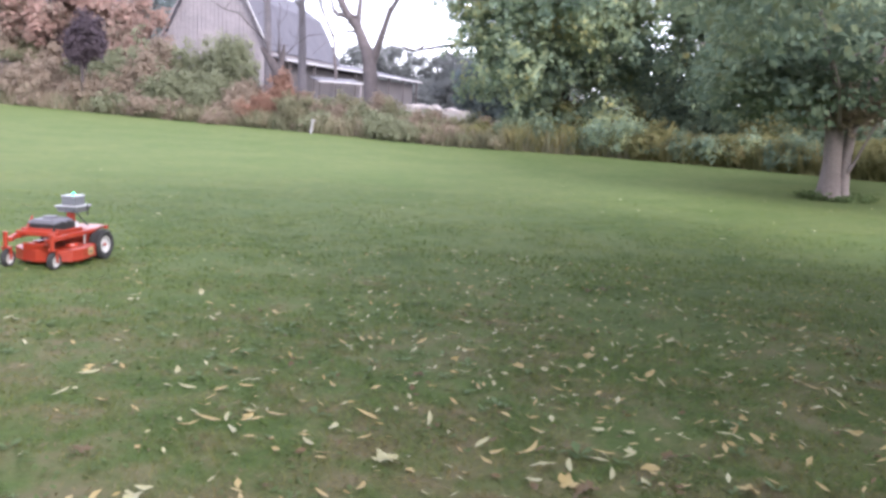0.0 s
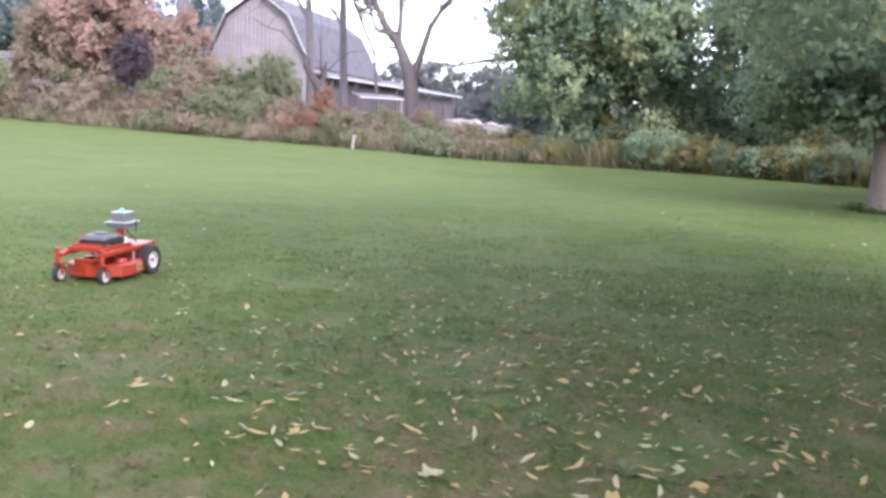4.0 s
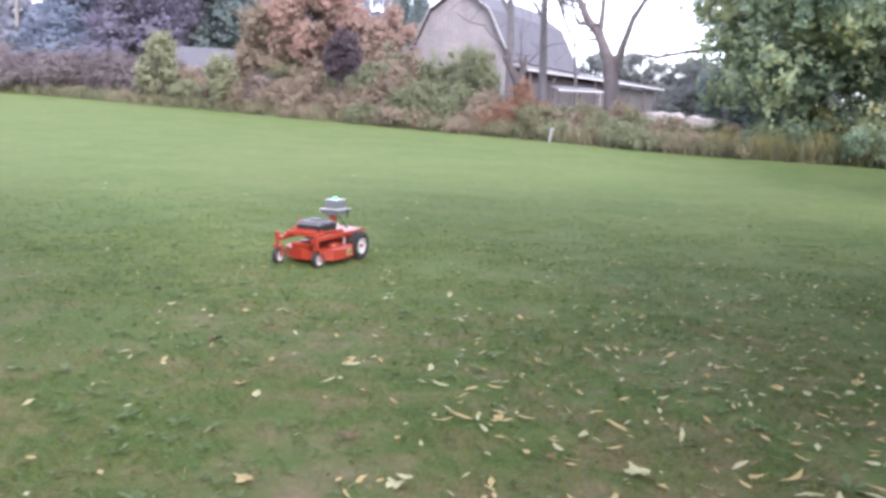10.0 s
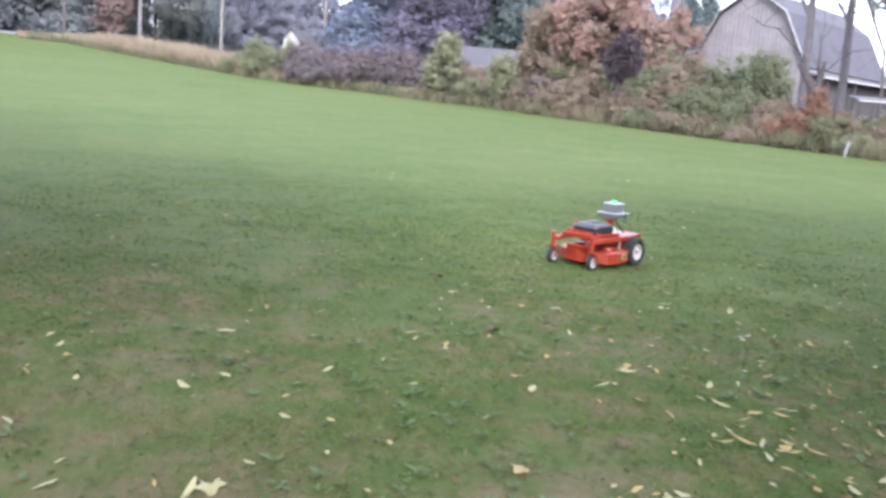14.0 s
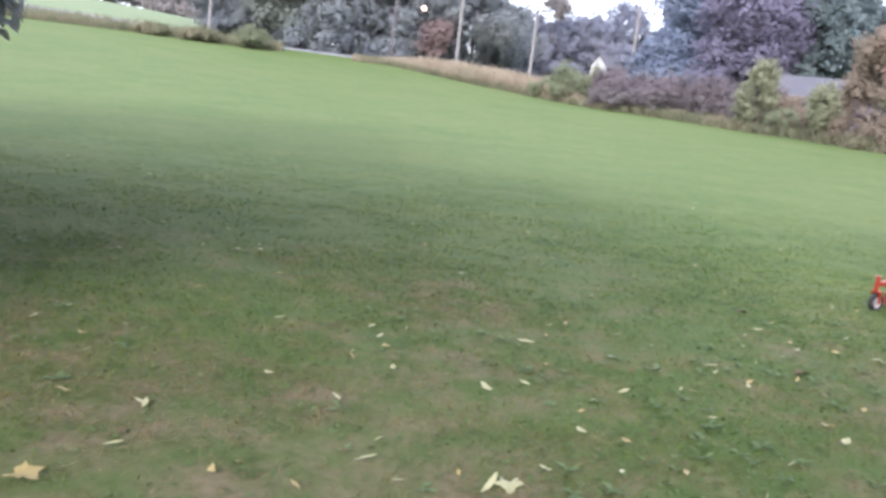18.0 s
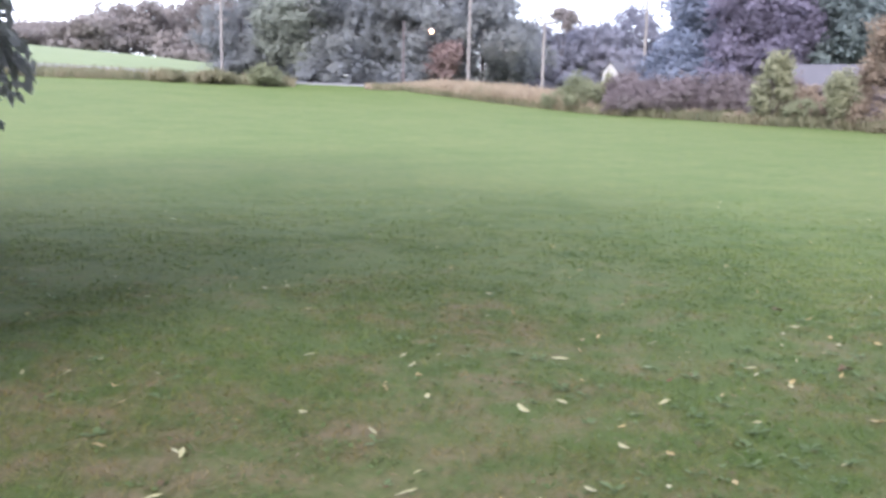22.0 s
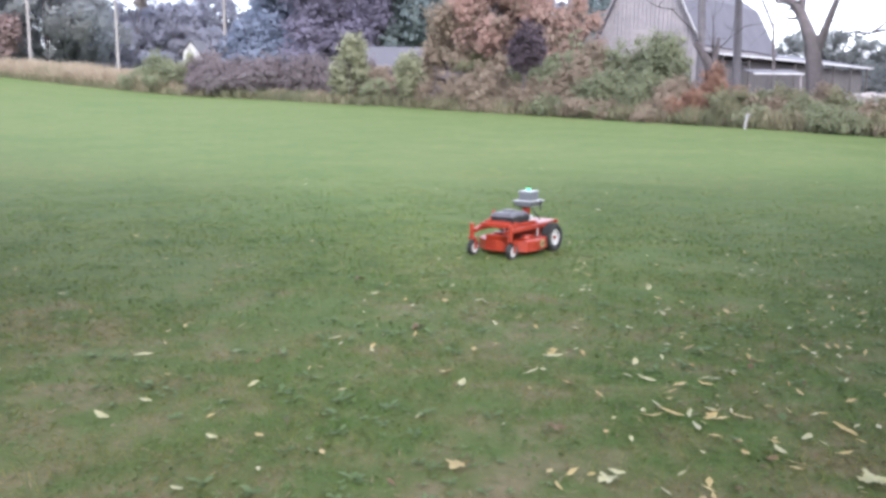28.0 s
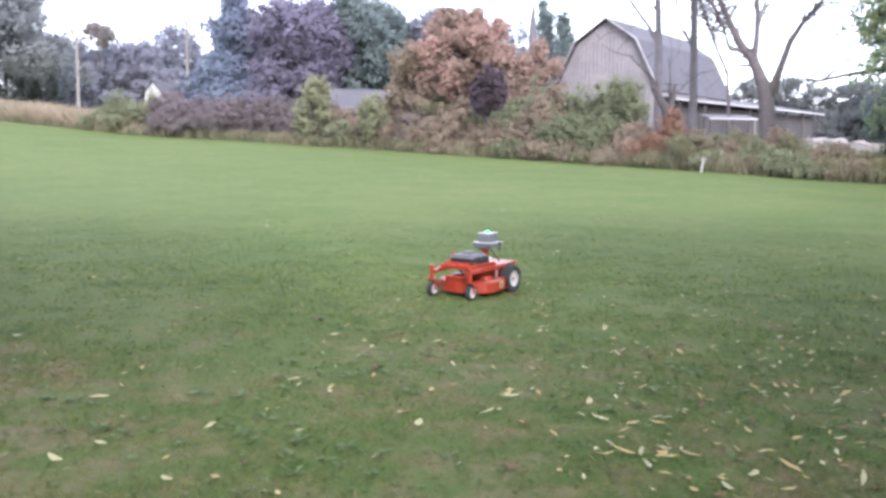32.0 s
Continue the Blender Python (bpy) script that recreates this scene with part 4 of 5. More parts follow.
# the near tree with hanging leaves
def hanging_tree():
    rng = np.random.default_rng(61)
    base = place(103, 9.2)
    root = thing("drooping_tree", Matrix.Translation(base), "tree with long drooping dark leaves near the camera", "tree")
    pts, rr = crooked(rng, (0, 0, -0.1), (0.3, 0.2, 5.5), 0.2, 0.07, 7, 0.03)
    pieces, c, rad = [tube(pts, rr, 10)], [], []
    for k in range(44):
        a, q = rng.uniform(0, 6.28), 6.6 * rng.random() ** 0.5
        z = rng.uniform(3.9, 8.0)
        e = Vector((1.8 + q * math.cos(a), 0.2 + q * math.sin(a), z))
        c.append(tuple(e))
        rad.append((1.3, 1.3, 0.8))
        if k < 20:
            pp, pr = crooked(rng, pts[3 + k % 4], e, 0.05, 0.01, 6, 0.08)
            pieces.append(tube(pp, pr, 6))
    for k in range(18):
        e = high(rng.uniform(104, 130), rng.uniform(5.0, 9.0), 0) - base
        c.append((e.x, e.y, rng.uniform(1.6, 4.0)))
        rad.append((1.0, 1.0, 0.9))
    for k in range(26):
        az, r = rng.uniform(83, 104), rng.uniform(6.5, 14)
        e = high(az, r, rng.uniform(14, 24)) - base
        c.append(tuple(e))
        rad.append((1.3, 1.3, 0.8))
    # further lobes above the view, added only to darken the lawn below
    over, over_rad = list(c), list(rad)
    for k in range(28):
        e = high(rng.uniform(60, 82), rng.uniform(6.5, 12.5), 0) - base
        over.append((e.x, e.y, rng.uniform(4.6, 6.2) - base.z))
        over_rad.append((1.3, 1.3, 0.6))
    for k in range(44):
        r = rng.uniform(9, 21)
        e = high(rng.uniform(81, 104), r, 0) - base
        over.append((e.x, e.y, max(4.9, 2.6 + r * 0.19) + rng.uniform(0, 1.8) - base.z))
        over_rad.append((1.8, 1.8, 0.8))
    # low outer boughs that hang into the view: a twig in each, set with compound leaves
    leaves = []
    for k in range(15):
        az, s = 83.3 + 0.85 * k, min(0.09 + 0.045 * k, 0.42)
        el = max(3.4 - 0.66 * (az - 82), -0.9) + math.degrees(s * 0.85 / 6.9) + rng.normal(0, 0.5)
        while el < (2.6 + 1.3 * (az - 82) if az < 85 else 12):
            e = high(az + rng.normal(0, 0.25), 6.9 + rng.normal(0, 0.35), el) - base
            for q in range(int((6 + 48 * s) * (1.6 if k > 6 else 1.0))):
                at = e + Vector(rng.normal(0, 0.6, 3)) * s
                leaves.append((at, Vector((0.3, 0.95, 0)) * rng.uniform(0.3, 1.3) + Vector(rng.normal(0, 0.5, 3)) + Vector((0, 0, -rng.uniform(0.0, 0.7)))))
            if rng.random() < 0.35:
                pp, pr = crooked(rng, pts[4], e, 0.045, 0.006, 7, 0.03)
                pieces.append(tube(pp, pr, 6))
            el += math.degrees(s * 1.1 / 6.9)
    v, f = join(pieces)
    part("trunk", mesh_of("trunk", v, f, [BARK_DARK], True), parent=root)
    part("crown", compound_leaves("crown", rng, leaves, 0.22, 0.11, 0.05, LEAF_NEAR), parent=root)
    # unseen overhead leaves that cast the shade
    part("shade_canopy", leaf_mesh("shade_canopy", rng, over, over_rad, 66000, 0.2, LEAF_NEAR, 2.2, 1.0, 0.25), parent=root)


hanging_tree()


# ---- bare trees in front of the barn ----
def bare_tree(name, az, r, stems, bark, seed, label, twigs=10):
    """stems: for each, its start and a run of (bearing, elevation) marks at the tree's distance with radii."""
    rng = np.random.default_rng(seed)
    base = place(az, r)
    root = thing(name, Matrix.Translation(base), label, "tree", "bare trees")
    pieces = []
    for marks in stems:
        pts = [high(a, r + dr, e) - base for a, e, dr, _ in marks]
        pieces.append(tube(pts, [m[3] * 0.82 for m in marks], 9))
        for k in range(twigs):
            i = int(rng.integers(max(1, len(pts) // 2), len(pts)))
            way = (pts[i] - pts[i - 1]).normalized()
            e = pts[i] + (way * 0.7 + Vector(rng.normal(0, 0.5, 3))) * rng.uniform(1.5, 5.5)
            pp, pr = crooked(rng, pts[i - 1].lerp(pts[i], rng.random()), e, max(0.04, marks[i][3] * 0.3), 0.018, 5, 0.14)
            pieces.append(tube(pp, pr, 5))
            for q in (2, 3, 4):
                tip = Vector(pp[q]) + (way * 0.5 + Vector(rng.normal(0, 0.6, 3))) * rng.uniform(0.5, 1.8)
                sp, sr = crooked(rng, pp[q], tip, 0.022, 0.01, 3, 0.12)
                pieces.append(tube(sp, sr, 4))
    v, f = join(pieces)
    part("trunk", mesh_of("trunk", v, f, [bark], True), parent=root)


bare_tree("bare_tree", 5.1, 56, [
    [(5.0, -1.5, 0, 0.8), (5.1, 0.5, 0, 0.62), (5.25, 2.2, 0, 0.58), (5.5, 3.7, 0, 0.5), (6.2, 5.3, 0, 0.37), (7.0, 6.3, 0.4, 0.3), (7.7, 7.6, 1, 0.25), (8.4, 9.0, 1.5, 0.19), (9.2, 11.5, 2, 0.08)],
    [(5.2, 3.2, 0, 0.35), (4.75, 4.6, -0.4, 0.27), (4.2, 6.4, -0.8, 0.22), (3.5, 7.6, -1, 0.17), (2.5, 8.8, -1.2, 0.13), (1.2, 10.6, -1.3, 0.06)],
    [(7.5, 2.0, 0.5, 0.12), (7.7, 4.56, 0.5, 0.11), (8.36, 6.0, 0.6, 0.11), (8.93, 7.36, 0.7, 0.1), (9.5, 9.0, 0.8, 0.08), (9.8, 10.5, 0.8, 0.05)],
    [(6.2, 5.3, 0, 0.26), (6.1, 7.0, 0.6, 0.2), (6.2, 8.9, 1.0, 0.16), (5.8, 11.0, 1.2, 0.07)],
    [(6.3, 6.0, 0, 0.16), (7.6, 6.0, 0.3, 0.12), (8.2, 7.6, 0.4, 0.1), (8.9, 9.0, 0.5, 0.06)],
], BARK, 71, "large dead bare tree with forked grey limbs before the barn", 30)
bare_tree("bare_tree", 11.8, 60, [[(11.7, -0.5, 0, 0.38), (11.8, 3, 0, 0.31), (11.9, 6, 0, 0.28), (12.1, 9.4, 0, 0.25), (12.3, 13, 0, 0.17)],
                                  [(11.95, 6.4, 0, 0.17), (12.5, 7.4, 0, 0.15), (13.8, 9.1, 0, 0.11), (14.9, 11, 0, 0.05)]], BARK_ASH, 72, "pale bare trunk standing before the barn", 4)
bare_tree("bare_tree", 9.7, 61, [[(9.6, -0.3, 0, 0.4), (9.65, 3, 0, 0.33), (9.75, 6, 0, 0.29), (9.9, 9.4, 0, 0.27), (10, 13, 0, 0.17)],
                                 [(9.8, 6.2, 0, 0.14), (10.6, 7.4, 0, 0.1), (11.0, 9.4, 0, 0.06)]], BARK_ASH, 73, "pale bare trunk standing before the barn", 4)
bare_tree("broken_stump", 11.2, 57, [[(10.9, -0.5, 0, 0.62), (11.0, 1.4, 0, 0.55), (11.25, 2.4, 0, 0.42), (12.2, 3.75, 0, 0.16)],
                                     [(11.1, 2.0, 0, 0.34), (10.9, 3.2, 0.2, 0.22), (10.8, 4.0, 0.2, 0.08)]], BARK_DARK, 74, "dark broken leaning tree stump in the thicket", 2)
bare_tree("dead_trunk", 19.85, 98, [[(19.8, 2.0, 0, 0.7), (19.85, 5.5, 0, 0.58), (19.8, 7.8, 0, 0.42), (19.8, 8.9, 0, 0.15)]], BARK_ASH, 76, "pale dead trunk beside the conifers", 0)
bare_tree("bare_limb_tree", -5.8, 53, [[(-5.8, -1, 0, 0.24), (-5.4, 2, 0, 0.22), (-4.2, 3.9, 0, 0.19), (-2.0, 4.75, 0, 0.16), (0.6, 4.5, 0, 0.12), (2.4, 4.1, 0, 0.09), (3.6, 4.2, 0, 0.05)],
                                       [(2.3, 4.1, 0, 0.09), (1.4, 4.9, 0, 0.08), (0.2, 5.8, 0, 0.06), (-0.3, 6.3, 0, 0.03)]], BARK, 75, "small tree with a long bare limb reaching out", 3)

# ---- thicket, autumn trees and hedges along the field edge ----
tree("autumn_maple", 24.4, 77, 13.2, 1.0, 5.2, LEAF_ORANGE, BARK, 0.28, 26000, 0.3, 81, "tall autumn maple with pale orange leaves", 70, small=0.2, fill=0.3)
tree("autumn_maple", 20.4, 73, 9.0, 0.8, 3.6, LEAF_ORANGE, BARK, 0.22, 13000, 0.28, 82, "autumn maple with orange-brown leaves beside the barn", 50, small=0.22, fill=0.3)
tree("autumn_maple", 27.2, 76, 9.5, 1.0, 3.2, LEAF_RUST, BARK, 0.2, 7000, 0.3, 83, "rust-brown autumn tree in the thicket", 45, small=0.22, fill=0.3)
tree("dark_bush_tree", 22.7, 63, 7.0, 3.3, 1.15, LEAF_PLUM, BARK_DARK, 0.12, 5000, 0.2, 84, "small round tree with dark purple leaves", 10, small=0.5)
tree("conifer", 19.0, 112, 14.6, 2, 2.6, LEAF_DARK, BARK_DARK, 0.2, 5000, 0.4, 85, "dark narrow conifer behind the barn", 10, "cone")
tree("conifer", 17.8, 108, 13.2, 2, 2.4, LEAF_DARK, BARK_DARK, 0.2, 4000, 0.4, 86, "dark narrow conifer behind the barn", 10, "cone")
tree("green_sapling", 14.2, 61, 6.0, 0.4, 1.8, LEAF_SAGE, BARK_DARK, 0.08, 4200, 0.2, 87, "thin green sapling before the barn", 12, fill=0.4)
tree("yellow_sapling", 34.0, 74, 5.9, 0.4, 1.5, LEAF_YELLOW, BARK_DARK, 0.08, 3000, 0.24, 88, "yellow-green sapling at the field edge", 9)
tree("yellow_sapling", 30.4, 70, 4.6, 0.4, 1.25, LEAF_YELLOW, BARK_DARK, 0.07, 2600, 0.22, 89, "pale yellow-green sapling at the field edge", 8)
for az, r, w, h, mat, n, size, sd, label in (
    (42.3, 86, 6, 3.9, LEAF_MAUVE, 4500, 0.26, 91, "mauve-brown hedge shrub at the field edge"),
    (39.6, 83, 6, 4.1, LEAF_MAUVE, 4500, 0.26, 92, "mauve-brown hedge shrub at the field edge"),
    (36.8, 80, 6, 4.1, LEAF_MAUVE, 4500, 0.26, 93, "mauve-brown hedge shrub at the field edge"),
    (34.4, 77, 5, 3.6, LEAF_MAUVE, 3500, 0.26, 94, "dark mauve hedge shrub beside the sapling"),
    (45.4, 92, 5, 5.0, LEAF_SAGE, 3000, 0.28, 95, "sage green shrub beside the white house"),
    (47.0, 96, 4, 2.8, LEAF_SAGE, 2000, 0.28, 96, "low sage green shrub in the tall grass"),
    (32.2, 74, 4.5, 2.6, LEAF_SAGE, 2800, 0.24, 97, "grey-green shrub at the field edge"),
    (28.4, 70, 5, 3.2, LEAF_RUST, 3200, 0.24, 98, "rust-brown shrub in the thicket"),
    (25.4, 67, 5, 3.4, LEAF_RUST, 3200, 0.24, 99, "rust-brown shrub in the thicket"),
    (22.0, 64, 5, 2.8, LEAF_RUST, 3200, 0.24, 100, "brown-green shrub in the thicket"),
    (19.6, 62, 4.5, 4.2, LEAF_RUST, 3600, 0.24, 101, "tall brown-green shrub in the thicket"),
    (17.4, 60, 4.5, 3.8, LEAF_SAGE, 3600, 0.24, 102, "tangled green shrub before the barn"),
    (15.4, 58, 4.5, 3.2, LEAF_SAGE, 3200, 0.24, 103, "tangled green shrub before the barn"),
    (13.2, 57, 4.0, 2.8, LEAF_RUST, 2800, 0.24, 104, "brown shrub before the barn"),
    (10.6, 56, 3.2, 3.9, LEAF_RED, 2800, 0.22, 105, "orange-red autumn shrub before the shed"),
    (12.4, 54, 3.2, 2.2, LEAF_RED, 2000, 0.2, 106, "faded red shrub in the thicket"),
    (9.6, 52.5, 3.6, 2.5, WEED_GREEN, 2800, 0.2, 107, "dense dull green shrub behind the marker post"),
    (7.4, 52, 3.0, 1.9, LEAF_RUST, 2200, 0.2, 108, "brown-green shrub at the field edge"),
    (5.2, 51, 3.0, 1.9, LEAF_SAGE, 2200, 0.2, 109, "green shrub at the foot of the dead tree"),
    (2.8, 50, 3.0, 1.6, LEAF_SAGE, 2000, 0.2, 110, "low green shrub at the field edge"),
    (0.6, 49, 3.0, 1.5, WEED_GREEN, 2000, 0.2, 111, "low brownish shrub at the field edge"),
    (66.0, 124, 5.5, 3.4, LEAF_SAGE, 2600, 0.36, 112, "round green shrub beside the road"),
    (69.0, 127, 7, 2.4, WEED_GREEN, 2600, 0.36, 113, "low brown-green shrub beside the road"),
    (71.8, 129, 6, 1.9, WEED_GREEN, 2200, 0.36, 114, "low brown-green shrub beside the road"),
):
    shrub("thicket_shrub", az, r, w, h, mat, n, size, sd, label)



def thicket(az0, az1, step, back, el, wide, mats, seed, count=2400, size=0.25):
    """A row of shrubs along the field edge whose tops reach a given angle above the eye's level."""
    rng = np.random.default_rng(seed)
    words = {LEAF_MAUVE: "mauve-brown hedge shrub at the field edge", LEAF_RUST: "rust-brown shrub in the thicket", LEAF_SAGE: "grey-green shrub in the thicket",
             LEAF_ORANGE: "pale orange shrub in the thicket", WEED_GREEN: "dull green and brown shrub at the field edge", LEAF_GREEN: "leafy green shrub under the trees",
             LEAF_DARK: "dark green shrub under the trees", LEAF_DEEP: "deep green shrub under the trees", LEAF_YELLOW: "yellowing green shrub under the trees", GOLDENROD: "yellow-green goldenrod clump under the trees"}
    az = az0
    while az < az1:
        a = az + rng.normal(0, 0.15)
        r = float(np.interp(a, EDGE_AZ, EDGE_R)) + back + rng.uniform(-1, 1)
        h = high(a, r, el + rng.normal(0, 0.25)).z - float(lie(a, r))
        mat = mats[int(rng.integers(len(mats)))]
        shrub("thicket_shrub", a, r, wide * rng.uniform(0.85, 1.2), max(1.0, h), mat, count, size, int(seed * 100 + az * 10 + 500), words[mat])
        az += step


thicket(35.6, 43.2, 1.4, 5.5, 3.1, 5.2, [LEAF_MAUVE], 1, 3800, 0.28)
thicket(41.6, 44.0, 1.1, 12, 2.7, 4.0, [LEAF_MAUVE], 9, 2600, 0.28)
thicket(26, 34, 1.1, 9, 2.95, 4.2, [LEAF_MAUVE, LEAF_RUST], 10, 3000, 0.28)
thicket(26, 35.5, 1.6, 4, 2.3, 4.2, [LEAF_MAUVE, LEAF_RUST, LEAF_SAGE], 2, 2800)
thicket(17.5, 27.5, 1.7, 8, 3.7, 4.4, [LEAF_RUST, LEAF_ORANGE, LEAF_SAGE, LEAF_SAGE, WEED_GREEN], 3, 3600)
thicket(18, 28, 1.9, 4, 1.9, 3.6, [WEED_GREEN, LEAF_RUST, LEAF_SAGE], 4)
thicket(13.2, 18, 1.4, 5, 2.3, 3.6, [LEAF_SAGE, LEAF_RUST, LEAF_SAGE], 5, 2800)
thicket(15.6, 20, 1.2, 8, 4.3, 4.4, [LEAF_SAGE, LEAF_RUST, LEAF_SAGE], 12, 3600)
thicket(-2.5, 3.6, 1.1, 3.4, 0.6, 2.6, [WEED_GREEN, LEAF_RUST, LEAF_SAGE], 14, 1600, 0.2)
thicket(3.8, 11.5, 1.0, 4.0, 1.35, 2.8, [WEED_GREEN, LEAF_RUST, WEED_GREEN, LEAF_SAGE], 16, 2000, 0.2)
thicket(44.1, 45.0, 0.8, 6, 3.2, 3.0, [LEAF_YELLOW], 15, 2200, 0.25)
thicket(0, 44, 2.1, 1.5, 0.25, 2.8, [WEED_GREEN, LEAF_RUST, LEAF_SAGE], 6, 1500, 0.2)
thicket(-36, -1, 1.8, 1.8, 0.1, 3.0, [GOLDENROD, LEAF_DEEP, GOLDENROD], 7, 1700, 0.2)
thicket(-36, -4.5, 2.2, 6, 2.4, 4.6, [LEAF_DEEP, GOLDENROD, LEAF_GREEN], 8, 2600, 0.26)
thicket(-3, 21, 1.5, 0.9, -0.55, 2.2, [WEED_GREEN, LEAF_SAGE, LEAF_RUST, WEED_GREEN], 17, 1100, 0.17)

# ---- tall trees beyond the road and the thicket ----
tree("blue_spruce", 38.7, 116, 17.0, 0.5, 5.4, LEAF_SPRUCE, BARK_DARK, 0.3, 14000, 0.5, 121, "tall blue-grey spruce behind the hedge", 16, "cone")
tree("copper_beech", 34.6, 108, 16.4, 1.0, 6.2, LEAF_PURPLE, BARK_DARK, 0.4, 20000, 0.5, 122, "large tree with dark purple leaves", 22, small=0.38)
tree("dark_oak", 30.2, 112, 16.6, 1.0, 5.4, LEAF_DARK, BARK_DARK, 0.4, 17000, 0.5, 123, "large dark green tree behind the grey house", 20, small=0.38)
tree("dark_oak", 27.0, 116, 15.8, 1.0, 4.8, HAZED_WOODS, BARK_DARK, 0.4, 13000, 0.5, 124, "large dark green tree behind the autumn maple", 18, small=0.38)
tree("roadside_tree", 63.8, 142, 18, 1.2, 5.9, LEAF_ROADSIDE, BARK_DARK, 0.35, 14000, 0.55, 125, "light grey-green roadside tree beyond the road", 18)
tree("autumn_tree", 54.4, 134, 7.0, 1.0, 2.5, LEAF_ROSY, BARK_DARK, 0.25, 2200, 0.5, 126, "small rosy autumn tree behind the poles", 12)


def woods(name, rows, leaf, seed, count, size, label):
    """A far stand of trees: trunks and crowns run together, joined as one."""
    rng = np.random.default_rng(seed)
    c, rad, stems = [], [], []
    for az, r, el, wide in rows:
        base = place(az, r)
        h = high(az, r, el).z - base.z
        for k in range(7):
            t = (k + 0.6) / 7
            sp = wide * (1 - 0.55 * abs(t - 0.4)) * 0.5
            c.append((base.x + rng.normal() * sp * 0.6, base.y + rng.normal() * sp * 0.6, base.z + h * (0.0 + 0.93 * t)))
            rad.append((sp, sp, h * 0.13))
        pp, pr = crooked(rng, base, base + Vector((0, 0, h * 0.8)), 0.3, 0.08, 4, 0.02)
        stems.append(tube(pp, pr, 6))
    root = thing(name, Matrix.Identity(4), label, "woods", "", "stuff")
    v, f = join(stems)
    part("trunks", mesh_of("trunks", v, f, [BARK_DARK], True), parent=root)
    part("crowns", leaf_mesh("crowns", rng, c, rad, count, size, leaf, fill=0.5, far=True), parent=root)


wr = np.random.default_rng(7)
tree("wispy_tree", 46.8, 168, 15.5, 11, 3.0, HAZED_HILL, BARK_ASH, 0.16, 300, 0.8, 127, "thin half-bare tree on the skyline", 7)
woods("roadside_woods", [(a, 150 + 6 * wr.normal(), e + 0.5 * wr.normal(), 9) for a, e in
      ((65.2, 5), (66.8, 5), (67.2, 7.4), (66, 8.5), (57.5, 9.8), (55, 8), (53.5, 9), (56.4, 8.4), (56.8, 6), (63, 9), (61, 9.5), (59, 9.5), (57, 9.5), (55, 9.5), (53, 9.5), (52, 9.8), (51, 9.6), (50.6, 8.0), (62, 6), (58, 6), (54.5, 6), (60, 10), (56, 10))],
      HAZED_ROAD_WOODS, 131, 118000, 0.45, "dark mixed woods beyond the road")
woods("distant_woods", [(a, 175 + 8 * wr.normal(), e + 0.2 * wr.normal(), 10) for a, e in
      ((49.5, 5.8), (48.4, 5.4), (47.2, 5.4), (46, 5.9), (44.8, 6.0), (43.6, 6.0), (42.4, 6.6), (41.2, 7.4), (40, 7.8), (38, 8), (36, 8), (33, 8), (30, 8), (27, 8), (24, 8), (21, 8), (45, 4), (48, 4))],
      HAZED_WOODS, 132, 76000, 0.54, "dark wooded skyline beyond the house")
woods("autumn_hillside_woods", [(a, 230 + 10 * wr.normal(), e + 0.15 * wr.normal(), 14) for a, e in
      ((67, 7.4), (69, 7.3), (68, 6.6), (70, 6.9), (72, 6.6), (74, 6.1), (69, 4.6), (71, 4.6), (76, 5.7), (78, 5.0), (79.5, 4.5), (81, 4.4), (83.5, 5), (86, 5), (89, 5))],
      HAZED_HILL, 133, 38000, 0.9, "haze-pale autumn woods on the far hillside")
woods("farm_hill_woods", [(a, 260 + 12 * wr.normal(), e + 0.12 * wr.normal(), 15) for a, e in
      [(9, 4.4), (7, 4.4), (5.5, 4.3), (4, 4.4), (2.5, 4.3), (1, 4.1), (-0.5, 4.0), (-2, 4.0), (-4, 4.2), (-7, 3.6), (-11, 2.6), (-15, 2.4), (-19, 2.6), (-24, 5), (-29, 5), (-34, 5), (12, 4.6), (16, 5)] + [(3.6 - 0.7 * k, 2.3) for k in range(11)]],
      HAZED_FAR_HILL, 134, 80000, 0.75, "wooded hill beyond the farm")


def rubble():
    rng = np.random.default_rng(141)
    for k in range(9):
        az = 2.9 - 0.45 * k + 0.1 * rng.normal()
        r = 92 + 3 * rng.normal()
        s = 0.25 + 0.4 * rng.random()
        bm = bmesh.new()
        bmesh.ops.create_icosphere(bm, subdivisions=2, radius=1)
        for v in bm.verts:
            v.co *= 1 + 0.25 * noise.noise(v.co * 1.7 + Vector((k * 3, 0, 0)))
            v.co = Vector((v.co.x * s * 1.5, v.co.y * s, v.co.z * s * 0.7))
        ob = part("boulder", bm, STONE, m=Matrix.Translation(place(az, r) + Vector((0, 0, s * 0.35))))
        tagged(ob, "pale boulder heaped on the bare farm track", "boulder", "boulders")


rubble()


# ---- the remote-controlled mower ----
def lathe(profile, axis_at, width_axis="Y", segs=28):
    """Turns (radius, across) pairs round the y axis."""
    bm = bmesh.new()
    rings = []
    for rad, y in profile:
        rings.append([bm.verts.new((axis_at[0] + rad * math.cos(2 * math.pi * k / segs), axis_at[1] + y, axis_at[2] + rad * math.sin(2 * math.pi * k / segs))) for k in range(segs)])
    for a, b in zip(rings, rings[1:]):
        for k in range(segs):
            j = (k + 1) % segs
            bm.faces.new((a[k], a[j], b[j], b[k]))
    return bm


